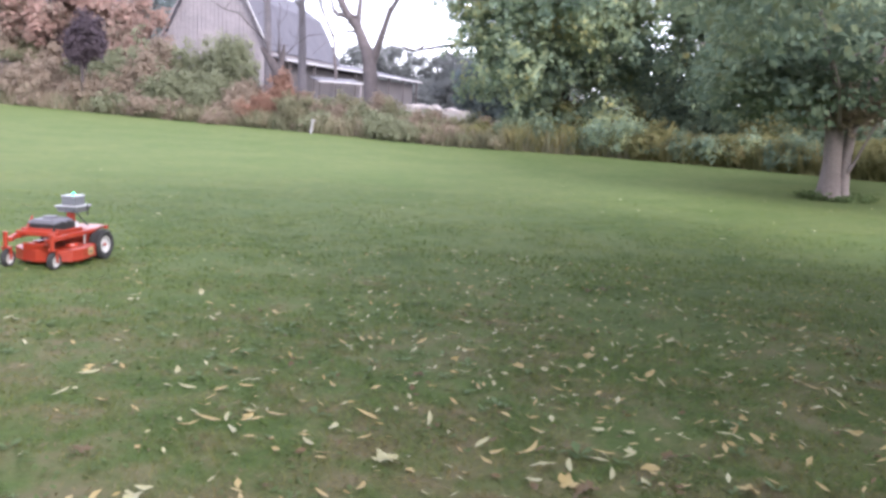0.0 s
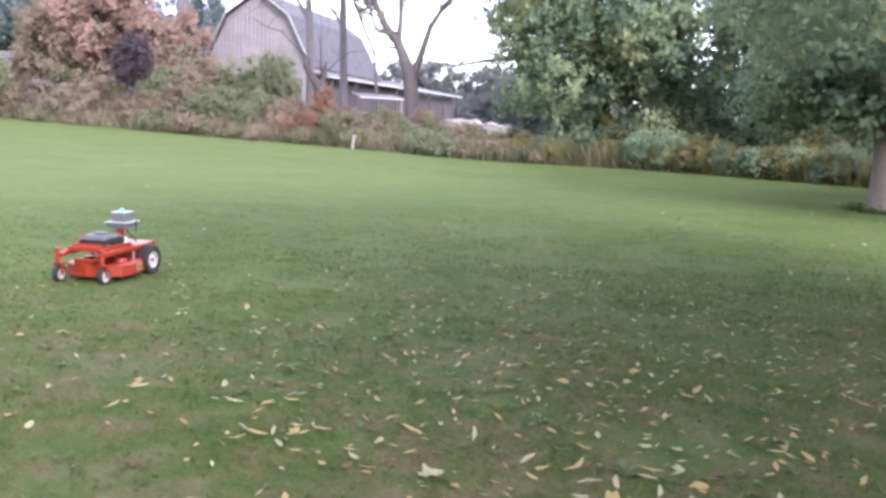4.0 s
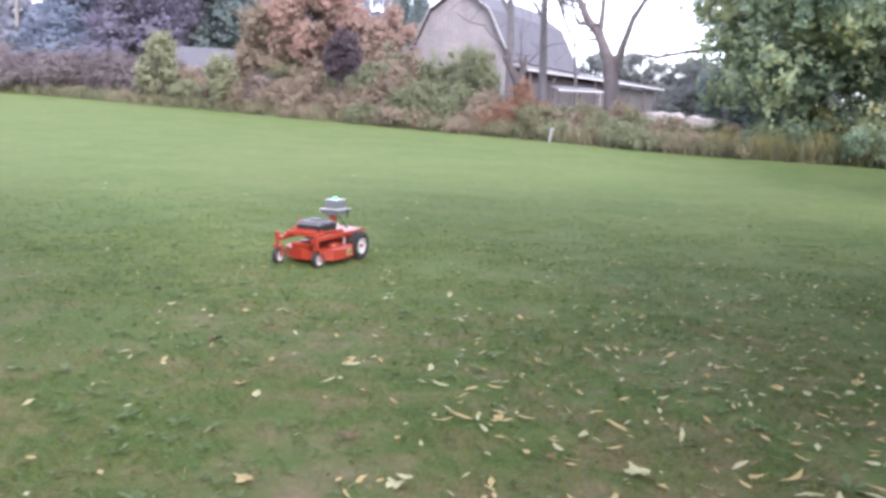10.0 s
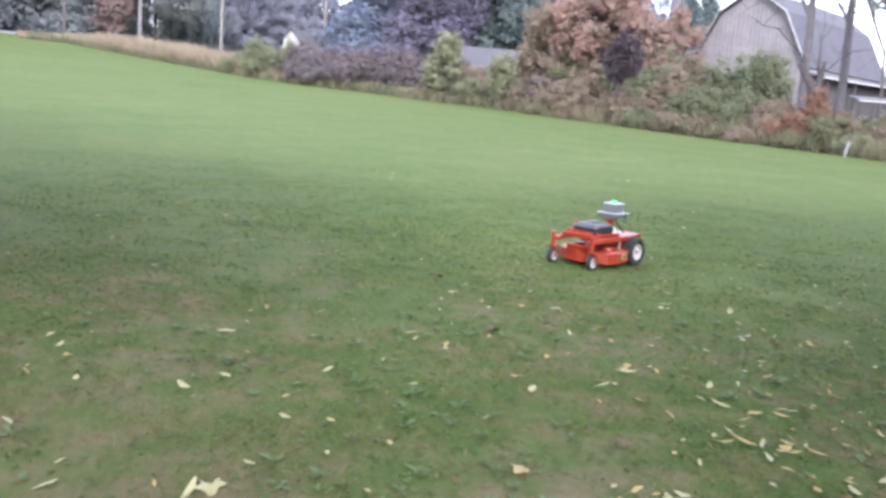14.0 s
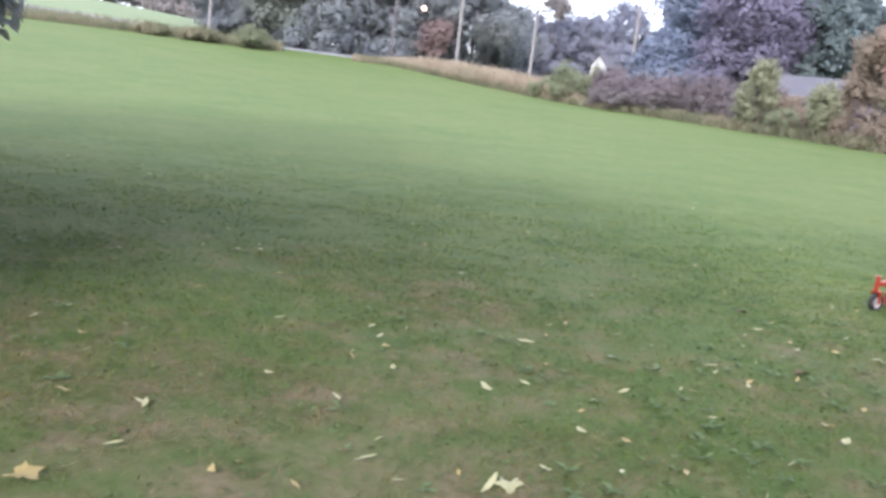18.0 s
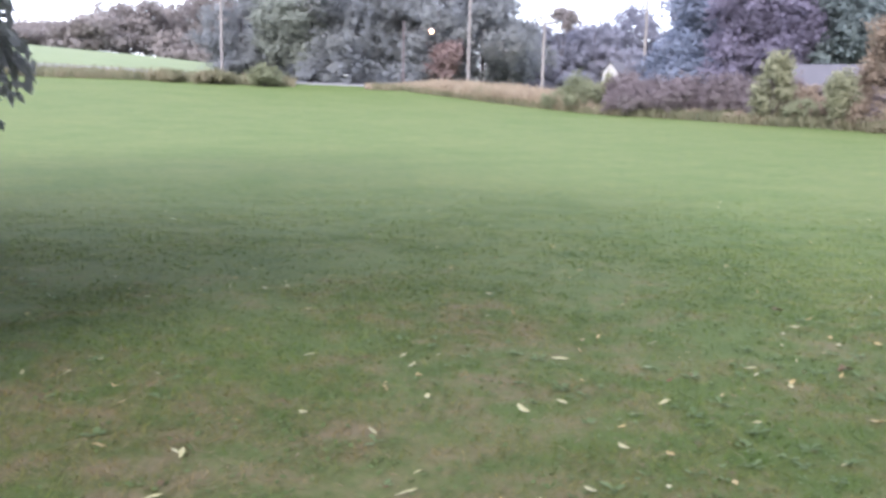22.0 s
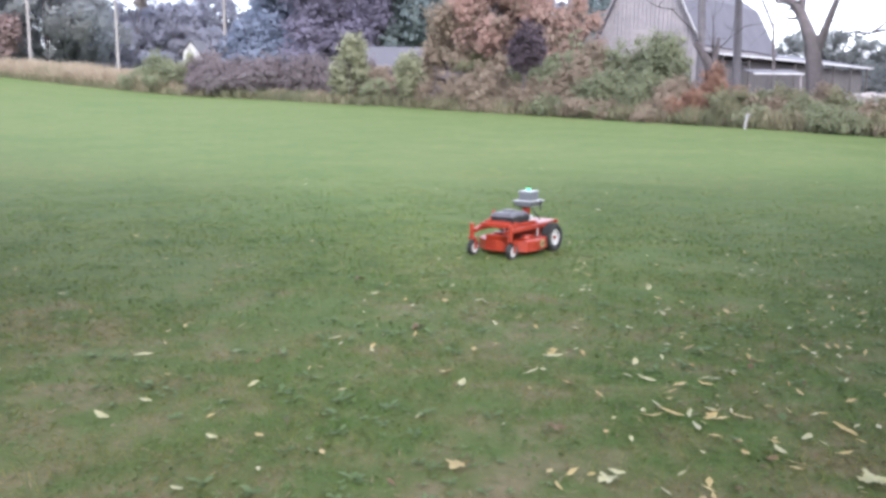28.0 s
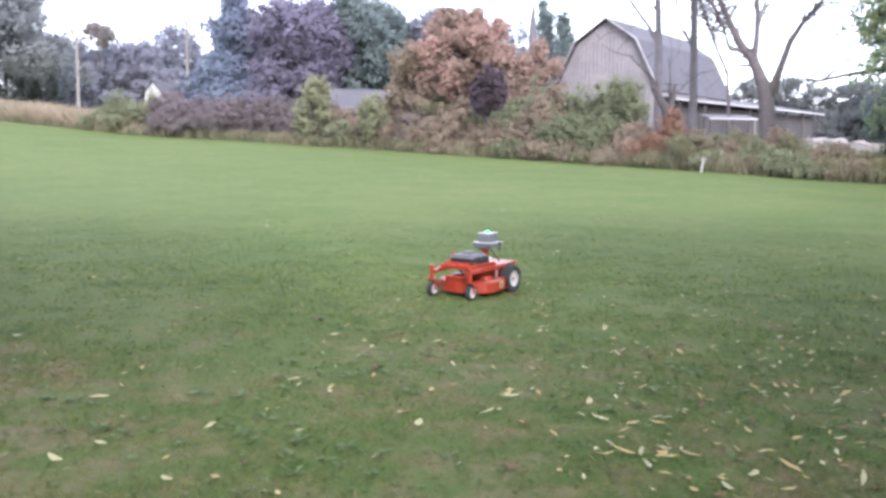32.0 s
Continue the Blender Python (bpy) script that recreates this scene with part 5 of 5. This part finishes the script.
def wheel(parent, x, y, rad, width, rim, name, out):
    w = width / 2
    tyre = [(rim, -w * 0.8), (rad * 0.9, -w), (rad * 0.97, -w * 0.75), (rad, -w * 0.3), (rad, w * 0.3), (rad * 0.97, w * 0.75), (rad * 0.9, w), (rim, w * 0.8), (rim * 0.97, 0), (rim, -w * 0.8)]
    hub = thing_part(name, parent)
    part("tyre", lathe(tyre, (x, y, rad)), RUBBER, hub, "black rubber tyre")
    s = out
    disc = [(rim * 1.0, s * w * 0.78), (rim * 0.93, s * w * 0.82), (rim * 0.86, s * w * 0.45), (rim * 0.45, s * w * 0.3), (rim * 0.3, s * w * 0.5), (0.0005, s * w * 0.52)]
    part("rim", lathe(disc, (x, y, rad)), RIM, hub, "white painted steel rim")
    back = [(rim * 1.0, -s * w * 0.75), (rim * 0.6, -s * w * 0.3), (0.0005, -s * w * 0.3)]
    part("inner_disc", lathe(back, (x, y, rad)), RIM, hub)
    part("axle_nut", rod((x, y + s * w * 0.4, rad), (x, y + s * w * 0.75, rad), rad * 0.13, 8), RED if rad > 0.13 else STEEL, hub)
    if rad > 0.13:
        bm = bmesh.new()
        for k in range(22):
            a = 2 * math.pi * k / 22
            for side in (-1, 1):
                box(0.012, w * 0.7, 0.03, (x + rad * 1.002 * math.cos(a + side * 0.07), y + side * w * 0.45, rad + rad * 1.002 * math.sin(a + side * 0.07)), 0,
                    bm, pose(0, 0, 0, 0, -math.degrees(a), 0) @ pose(0, 0, 0, side * 25, 0, 0))
        part("tread", bm, RUBBER, hub)


def thing_part(name, parent):
    ob = new(name)
    ob.parent = parent
    ob.empty_display_size = 0.05
    return ob


def deck_bm(outline, z0, z1, inset):
    bm = bmesh.new()
    lo = [bm.verts.new((x, y, z0)) for x, y in outline]
    mid = [bm.verts.new((x, y, z1 - 0.015)) for x, y in outline]
    up = [bm.verts.new((x * (1 - inset) + 0.02 * inset, y * (1 - inset), z1)) for x, y in outline]
    n = len(outline)
    for a, b in ((lo, mid), (mid, up)):
        for i in range(n):
            j = (i + 1) % n
            bm.faces.new((a[i], a[j], b[j], b[i]))
    bm.faces.new(up)
    return bm


def make_mower(m):
    root = thing("robot_mower", m, "orange-red remote-controlled lawn mower standing on the grass", "lawn mower")
    # drive wheels and casters
    wheel(root, -0.36, 0.30, 0.165, 0.14, 0.098, "drive_wheel", 1)
    wheel(root, -0.36, -0.30, 0.165, 0.14, 0.098, "drive_wheel", -1)
    for s in (1, -1):
        y = 0.27 * s
        wheel(root, 0.50, y, 0.098, 0.06, 0.062, "caster_wheel", s)
        fork = thing_part("caster_fork", root)
        part("yoke", box(0.07, 0.1, 0.02, (0.515, y, 0.215), 0.006), RED, fork)
        for q in (-1, 1):
            part("fork_leg", box(0.035, 0.01, 0.14, (0.507, y + q * 0.042, 0.155), 0.003, turn=pose(0, 0, 0, 0, 5, 0)), RED, fork)
        part("stem", rod((0.53, y, 0.22), (0.53, y, 0.375), 0.024, 12), RED, fork)
        part("stem_cap", rod((0.53, y, 0.375), (0.53, y, 0.388), 0.03, 12), RED, fork)
        # the arm that carries each caster
        part("caster_arm", box(0.30, 0.05, 0.045, (0.40, y * 0.92, 0.325), 0.008, turn=pose(0, 0, 0, 0, 6, -14 * s)), RED, root)
        part("side_rail", box(0.86, 0.045, 0.05, (0.02, 0.235 * s, 0.325), 0.008), RED, root)
        part("upper_rail", box(0.46, 0.03, 0.03, (0.10, 0.2 * s, 0.378), 0.006), RED, root)
        part("rail_bracket", box(0.05, 0.05, 0.09, (0.31, 0.2 * s, 0.365), 0.006), RED, root)
    part("front_bar", box(0.05, 0.5, 0.05, (0.36, 0, 0.36), 0.008), RED, root)
    part("front_plate", box(0.02, 0.3, 0.06, (0.34, 0, 0.385), 0.006, turn=pose(0, 0, 0, 0, -24, 0)), RED, root)
    part("lever", rod((0.36, -0.14, 0.40), (0.25, -0.14, 0.53), 0.011, 8), RED, root)
    part("front_guard", box(0.03, 0.3, 0.09, (0.40, 0, 0.215), 0.01, turn=pose(0, 0, 0, 0, 14, 0)), RED, root)
    # cutting deck
    outline = [(-0.2, -0.33), (0.12, -0.37), (0.27, -0.34), (0.39, -0.17), (0.42, 0.0), (0.39, 0.17), (0.27, 0.34), (0.12, 0.37), (-0.2, 0.33)]
    deck = part("cutting_deck", deck_bm(outline, 0.07, 0.2, 0.06), RED, root)
    part("deck_lip", deck_bm([(x * 1.015, y * 1.015) for x, y in outline], 0.065, 0.085, 0.0), RED, deck)
    for s in (1, -1):
        plate = part("decal", box(0.12, 0.004, 0.085, (-0.06, 0.352 * s, 0.135), 0.0, turn=pose(0, 0, 0, 0, 0, 7.1 * s)), DECAL, deck, "worn yellow warning decal")
        part("decal_mark", box(0.05, 0.004, 0.03, (-0.06, 0.356 * s, 0.13), 0.0, turn=pose(0, 0, 0, 0, 0, 7.1 * s)), DECAL_INK, plate)
        part("pulley_cover", rod((0.06, 0.2 * s, 0.2), (0.06, 0.2 * s, 0.235), 0.075, 20, 0.06), RED, deck)
        part("hanger_bolt", rod((-0.12, 0.24 * s, 0.2), (-0.12, 0.24 * s, 0.31), 0.012, 8), STEEL, deck)
    # engine with its plastic cover
    part("engine_plate", box(0.5, 0.42, 0.018, (0.08, 0, 0.355), 0.004), RED, root)
    engine = part("engine", box(0.4, 0.33, 0.1, (0.12, 0, 0.415), 0.02), BLACK, root, "black engine block")
    bm = bmesh.new()
    bmesh.ops.create_cube(bm, size=1, matrix=Matrix.Translation((0.13, 0, 0.482)) @ Matrix.Diagonal((0.42, 0.33, 0.05, 1)))
    for v in bm.verts:
        if v.co.z > 0.485:
            v.co.x = 0.12 + (v.co.x - 0.12) * 0.78
            v.co.y *= 0.72
    bmesh.ops.bevel(bm, geom=list(bm.edges), offset=0.02, segments=3, affect="EDGES", profile=0.6)
    cover = part("engine_cover", bm, COVER, engine, "grey moulded engine cover")
    for k in range(5):
        part("cooling_fin", box(0.04, 0.33, 0.035, (-0.03 + 0.065 * k, 0, 0.462), 0.008), BLACK if k % 2 else COVER, cover)
    part("intake_grille", rod((0.14, 0, 0.515), (0.14, 0, 0.528), 0.085, 20, 0.07), COVER, cover)
    part("muffler", rod((0.24, -0.17, 0.42), (0.24, 0.13, 0.42), 0.045, 14), STEEL, engine)
    part("oil_filter", rod((-0.1, 0.14, 0.36), (-0.1, 0.14, 0.45), 0.035, 12), WHITE_TRIM, engine)
    part("air_filter", box(0.12, 0.12, 0.09, (-0.12, -0.05, 0.43), 0.02), BLACK, engine)
    # rear body
    part("rear_body", box(0.34, 0.4, 0.16, (-0.37, 0, 0.24), 0.012), RED, root)
    part("rear_platform", box(0.38, 0.44, 0.02, (-0.38, 0, 0.345), 0.006), PALE_PINK, root, "pale pinkish platform")
    part("rear_bar", box(0.04, 0.5, 0.04, (-0.585, 0, 0.335), 0.006), RED, root)
    for s in (1, -1):
        part("gearbox", box(0.12, 0.12, 0.14, (-0.58, 0.12 * s, 0.2), 0.03), RED, root)
        part("hose", rod((-0.56, 0.16 * s, 0.27), (-0.62, 0.1 * s, 0.2), 0.02, 8), STEEL, root)
    part("rear_plate", box(0.015, 0.16, 0.11, (-0.60, 0, 0.24), 0.004), BLACK, root)
    part("pump_pulley", rod((-0.17, 0.06, 0.345), (-0.17, 0.06, 0.375), 0.07, 20), STEEL, root)
    # the post with the control boxes
    part("mast", box(0.075, 0.065, 0.22, (-0.25, 0, 0.435), 0.006), RED, root)
    bm = bmesh.new()
    lower = [(-0.14, -0.13), (0.14, -0.13), (0.14, 0.13), (-0.14, 0.13)]
    a = [bm.verts.new((-0.30 + x * 0.86, y * 0.86, 0.535)) for x, y in lower]
    b = [bm.verts.new((-0.30 + x, y, 0.595)) for x, y in lower]
    for i in range(4):
        j = (i + 1) % 4
        bm.faces.new((a[i], a[j], b[j], b[i]))
    bm.faces.new(a[::-1])
    bm.faces.new(b)
    ctrl = part("control_box", bm, GREY_BOX, root, "grey plastic control box")
    part("flange", box(0.3, 0.28, 0.014, (-0.30, 0, 0.601), 0.004), LID, ctrl, "pale flange")
    upper = part("receiver_box", box(0.19, 0.17, 0.1, (-0.30, 0, 0.658), 0.008), GREY_BOX, root)
    part("lid", box(0.2, 0.18, 0.014, (-0.30, 0, 0.715), 0.004), LID, upper, "pale lid")
    bm = bmesh.new()
    bmesh.ops.create_uvsphere(bm, u_segments=14, v_segments=8, radius=0.02, matrix=Matrix.Translation((-0.30, 0, 0.73)))
    part("status_light", bm, LED_GREEN, upper, "glowing green status light")
    part("rear_light", rod((-0.428, 0, 0.568), (-0.438, 0, 0.568), 0.011, 10), LED_GREEN, ctrl, "green indicator light")
    for s in (1, -1):
        part("strap", box(0.02, 0.008, 0.13, (-0.35, 0.143 * s, 0.55), 0.002), BLACK, ctrl)
    part("cable", rod((-0.3, 0.03, 0.53), (-0.42, 0.1, 0.36), 0.008, 6), BLACK, ctrl)
    part("wiring_box", box(0.1, 0.12, 0.08, (-0.17, -0.12, 0.395), 0.01), BLACK, root)
    return root


MOWER_AT = place(24.2, 9.85)
make_mower(Matrix.Translation(MOWER_AT) @ pose(0, 0, 0, 0.5, 0.3, -99) @ Matrix.Scale(0.94, 4))


# ---- fallen leaves ----
def fallen_leaf_mesh(seed, kind, mat):
    """A dry leaf some eight to twelve centimetres long, slightly curled; lobed ones spread from the stalk's end."""
    rng = np.random.default_rng(seed)
    if kind == "maple":
        n, pts = 30, [(0.0, 0.0, 0.012)]
        for i in range(n):
            t = 2 * math.pi * i / n
            rad = 0.048 + 0.012 * math.cos(5 * t) + 0.007 * math.cos(11 * t + 0.6) + rng.normal(0, 0.004)
            pts.append((rad * math.cos(t) * 1.15, rad * math.sin(t), 0.008 + 0.012 * math.cos(2 * t + seed) + 0.25 * rad * rng.random()))
        return mesh_of("fallen_leaf", pts, [(0, 1 + i, 1 + (i + 1) % n) for i in range(n)], [mat])
    long, wide = {"long": (0.105, 0.024), "broad": (0.07, 0.04)}[kind]
    n = 7
    verts, faces = [], []
    curl, twist = rng.uniform(0.002, 0.012), rng.normal(0, 0.6)
    bow = rng.normal(0, 0.006)
    for i in range(n + 1):
        t = i / n
        w = wide * math.sin(math.pi * min(1, t * 0.92 + 0.05)) ** 0.8 / 2
        x, z = (t - 0.5) * long, curl * (2 * t - 1) ** 2 + 0.005
        a = twist * (t - 0.5)
        up = w * rng.uniform(0.1, 0.5)
        y = bow * (2 * t - 1) ** 2
        verts += [(x, y - w * math.cos(a), z + up + w * a), (x, y, z), (x, y + w * math.cos(a), z + up - w * a)]
    for i in range(n):
        o = i * 3
        for k in (0, 1):
            faces += [(o + k, o + k + 1, o + k + 4), (o + k, o + k + 4, o + k + 3)]
    return mesh_of("fallen_leaf", verts, faces, [mat], True)


LEAF_MESHES = [fallen_leaf_mesh(200, "long", FALLEN), fallen_leaf_mesh(201, "long", FALLEN), fallen_leaf_mesh(202, "long", FALLEN_PALE), fallen_leaf_mesh(203, "broad", FALLEN_PALE),
               fallen_leaf_mesh(204, "broad", FALLEN), fallen_leaf_mesh(205, "maple", FALLEN_BROWN), fallen_leaf_mesh(206, "maple", FALLEN), fallen_leaf_mesh(207, "broad", FALLEN_BROWN), fallen_leaf_mesh(208, "maple", FALLEN_PALE)]
LEAF_WORDS = ["long narrow yellow leaf fallen on the grass", "long narrow yellow leaf fallen on the grass", "long narrow pale leaf fallen on the grass", "small pale curled leaf fallen on the grass",
              "small yellow curled leaf fallen on the grass", "brown lobed leaf fallen on the grass", "large yellow lobed leaf fallen on the grass", "small brown curled leaf fallen on the grass", "large pale lobed leaf fallen on the grass"]


def drop_leaf(rng, x, y, kind, scale=1.0):
    ob = new("fallen_leaf", LEAF_MESHES[kind])
    tilt = 0.1 if kind in (5, 6, 8) else 0.22
    q = Euler((rng.normal(0, tilt), rng.normal(0, tilt), rng.uniform(0, 6.28)))
    s = scale * rng.uniform(0.8, 1.2)
    ob.matrix_basis = Matrix.LocRotScale((x, y, float(ground_z(x, y)) + 0.014), q, (s, s, s))
    return tagged(ob, LEAF_WORDS[kind], "leaf", "fallen leaves")


# the leaves that lie apart and catch the eye: x, y
NARROW_AT = [(-0.68, 5.99), (0.2, 5.94), (-0.55, 6.09), (0.16, 5.37), (0.55, 5.58), (1.08, 4.92), (-0.35, 4.42), (-1.15, 4.24), (-1.07, 4.28), (-0.96, 4.3), (-0.83, 4.35), (-1.23, 4.14), (-0.34, 4.08), (-0.6, 3.98), (-0.73, 3.86), (-0.52, 3.85), (0.4, 4.27), (0.54, 4.31), (0.24, 4.09), (0.29, 3.96), (0.41, 3.95), (0.48, 4.02), (0.83, 4.04), (0.8, 3.95), (1.03, 3.87), (0.16, 3.7), (1.54, 4.61), (1.71, 4.37), (2.26, 4.6), (2.31, 4.55), (2.53, 4.92), (2.26, 4.97), (2.36, 4.97), (-1.42, 4.76), (-1.22, 4.75), (-1.1, 4.84), (-0.82, 7.5), (0.18, 8.64), (0.64, 9.05), (3.35, 7.96), (2.44, 5.46), (2.89, 5.5), (-4.84, 9.77), (2.56, 5.34)]
PALE_AT = [(-0.16, 5.85), (1.2, 5.65), (0.87, 5.58), (0.7, 5.5), (1.41, 5.55), (2.12, 5.82), (1.9, 5.56), (2.3, 6.35), (2.79, 6.52), (2.39, 5.66), (-0.02, 4.41), (-0.5, 4.2), (-0.99, 4.09), (-0.19, 3.83), (-0.1, 3.69), (0.64, 3.85), (0.46, 3.65), (0.83, 3.77), (0.96, 3.7), (1.74, 4.7), (1.55, 4.43), (0.87, 4.37), (1.44, 5.36), (-1.18, 3.37), (-2.09, 5.01), (-1.99, 5.18), (-3.19, 6.25), (-1.76, 6.55), (-2.12, 7.54), (-1.94, 7.12), (-0.52, 7.17), (-0.66, 7.93), (0.16, 7.29), (0.24, 6.85), (0.73, 10.88), (-4.53, 12.85), (-1.05, 6.37), (2.22, 7.91), (2.51, 7.73), (-1.78, 4.45), (-2.11, 4.63), (-1.85, 5.93), (0.61, 8.83)]
OPEN_AT = [(-3.52, 4.66), (-3.56, 5.8), (-3.43, 6.11), (-3.14, 6.23), (-4.31, 4.63), (-4.34, 3.74), (-4.11, 2.51), (-4.5, 2.71), (-4.24, 1.8), (-3.79, 1.96), (-7.69, 3.12), (-7.67, 3.35), (-10.9, 6.21), (-11.12, 8.6), (-5.29, 2.37), (-4.72, 2.81), (-3.65, 2.81), (-2.49, 4.31), (-2.3, 4.15), (-2.05, 4.56), (-2.06, 4.95), (-2.96, 2.85), (-2.77, 2.97), (-2.69, 2.36), (-3.1, 1.7), (-3.63, 0.82), (-5.51, 8.0), (-7.37, 11.67), (-5.79, 10.17), (-4.69, 9.66), (-7.78, 8.11), (-5.95, 8.08), (-6.0, 6.55), (-13.62, 9.15), (-11.38, 6.4), (-2.68, 2.04), (-6.41, 4.8), (-8.67, 7.7), (-4.08, 6.06), (-3.2, 7.96), (-2.65, 7.3)]


def strew_leaves():
    rng = np.random.default_rng(300)
    for i, (x, y) in enumerate(NARROW_AT):
        drop_leaf(rng, x, y, (0, 1, 0, 2, 4)[i % 5], 1.1)
    for i, (x, y) in enumerate(PALE_AT):
        drop_leaf(rng, x, y, (2, 3, 2, 3, 4)[i % 5], 1.05)
    for i, (x, y) in enumerate(OPEN_AT):
        drop_leaf(rng, x, y, (2, 3, 4, 3, 2)[i % 5], 1.05)
    for x, y, k in ((1.08, 5.95, 6), (-1.81, 3.12, 6), (-4.04, 0.18, 8), (-2.64, 2.11, 8), (0.61, 3.65, 6), (-1.19, 3.3, 8), (-0.21, 3.8, 8), (1.82, 6.56, 8), (1.42, 3.67, 6), (0.68, 3.58, 5), (-3.46, 0.45, 6)):
        drop_leaf(rng, x, y, k, 0.95)
    # more under the trees to the right, fewer out on the open lawn
    n = 0
    while n < 220:
        az, r = rng.uniform(-30, 96), 3.4 + 8.0 * rng.random() ** 1.1
        dense = np.interp(az, (-30, -4, 8, 18, 30, 45, 96), (1.0, 0.95, 0.6, 0.3, 0.14, 0.09, 0.09)) * (1.0 if r < 6.5 else 0.7)
        if rng.random() > dense:
            continue
        p = place(az, r)
        drop_leaf(rng, p.x, p.y, int(rng.choice([0, 1, 2, 3, 4, 7, 5], p=[0.2, 0.14, 0.2, 0.2, 0.12, 0.11, 0.03])), 0.8)
        n += 1


strew_leaves()


def leaf_litter(name, count, lo, hi, span, dense, size, mat, seed, label):
    rng = np.random.default_rng(seed)
    az, r = rng.uniform(span[0], span[1], count), np.sqrt(rng.uniform(lo * lo, hi * hi, count))
    keep = rng.random(count) < np.interp(az, dense[0], dense[1]) * np.interp(r, (lo, hi), (1.0, 0.55))
    az, r = az[keep], r[keep]
    n = len(az)
    at = np.stack([-r * np.sin(np.radians(az)), r * np.cos(np.radians(az)), lie(az, r) + 0.018], 1)
    t, s = rng.uniform(0, 6.283, n), (size * rng.uniform(0.6, 1.3, n))[:, None]
    a = np.stack([np.cos(t), np.sin(t), rng.normal(0, 0.25, n)], 1)
    b = np.stack([-np.sin(t), np.cos(t), rng.normal(0, 0.25, n)], 1) * rng.uniform(0.2, 0.5, n)[:, None]
    up = np.array((0, 0, 0.25))
    v = np.stack([at - a * s / 2, at + b * s / 2 + up * s * 0.4, at + a * s / 2 + up * s * 0.5, at - b * s / 2 + up * s * 0.3], 1)
    base = np.arange(n)[:, None] * 4
    f = np.concatenate([base + (0, 1, 2), base + (0, 2, 3)])
    tagged(new(name, mesh_of(name, v.reshape(-1, 3), f, [mat])), label, "leaf litter", "", "stuff")


LITTER = ((-32, -4, 8, 18, 32, 50, 96), (1.0, 0.95, 0.6, 0.32, 0.16, 0.1, 0.1))
leaf_litter("leaf_litter", 2400, 3.0, 11, (-32, 96), LITTER, 0.068, FALLEN, 401, "scattered small yellow leaves on the lawn")
leaf_litter("leaf_litter_pale", 2000, 3.0, 11, (-32, 96), LITTER, 0.06, FALLEN_PALE, 402, "scattered small pale leaves on the lawn")
leaf_litter("leaf_litter_brown", 2200, 3.0, 9, (-32, 96), LITTER, 0.045, FALLEN_BROWN, 403, "scattered small brown leaves on the lawn")
leaf_litter("far_leaf_litter", 420, 10, 26, (-32, 80), LITTER, 0.1, FALLEN_PALE, 404, "sparse pale leaves further out on the lawn")
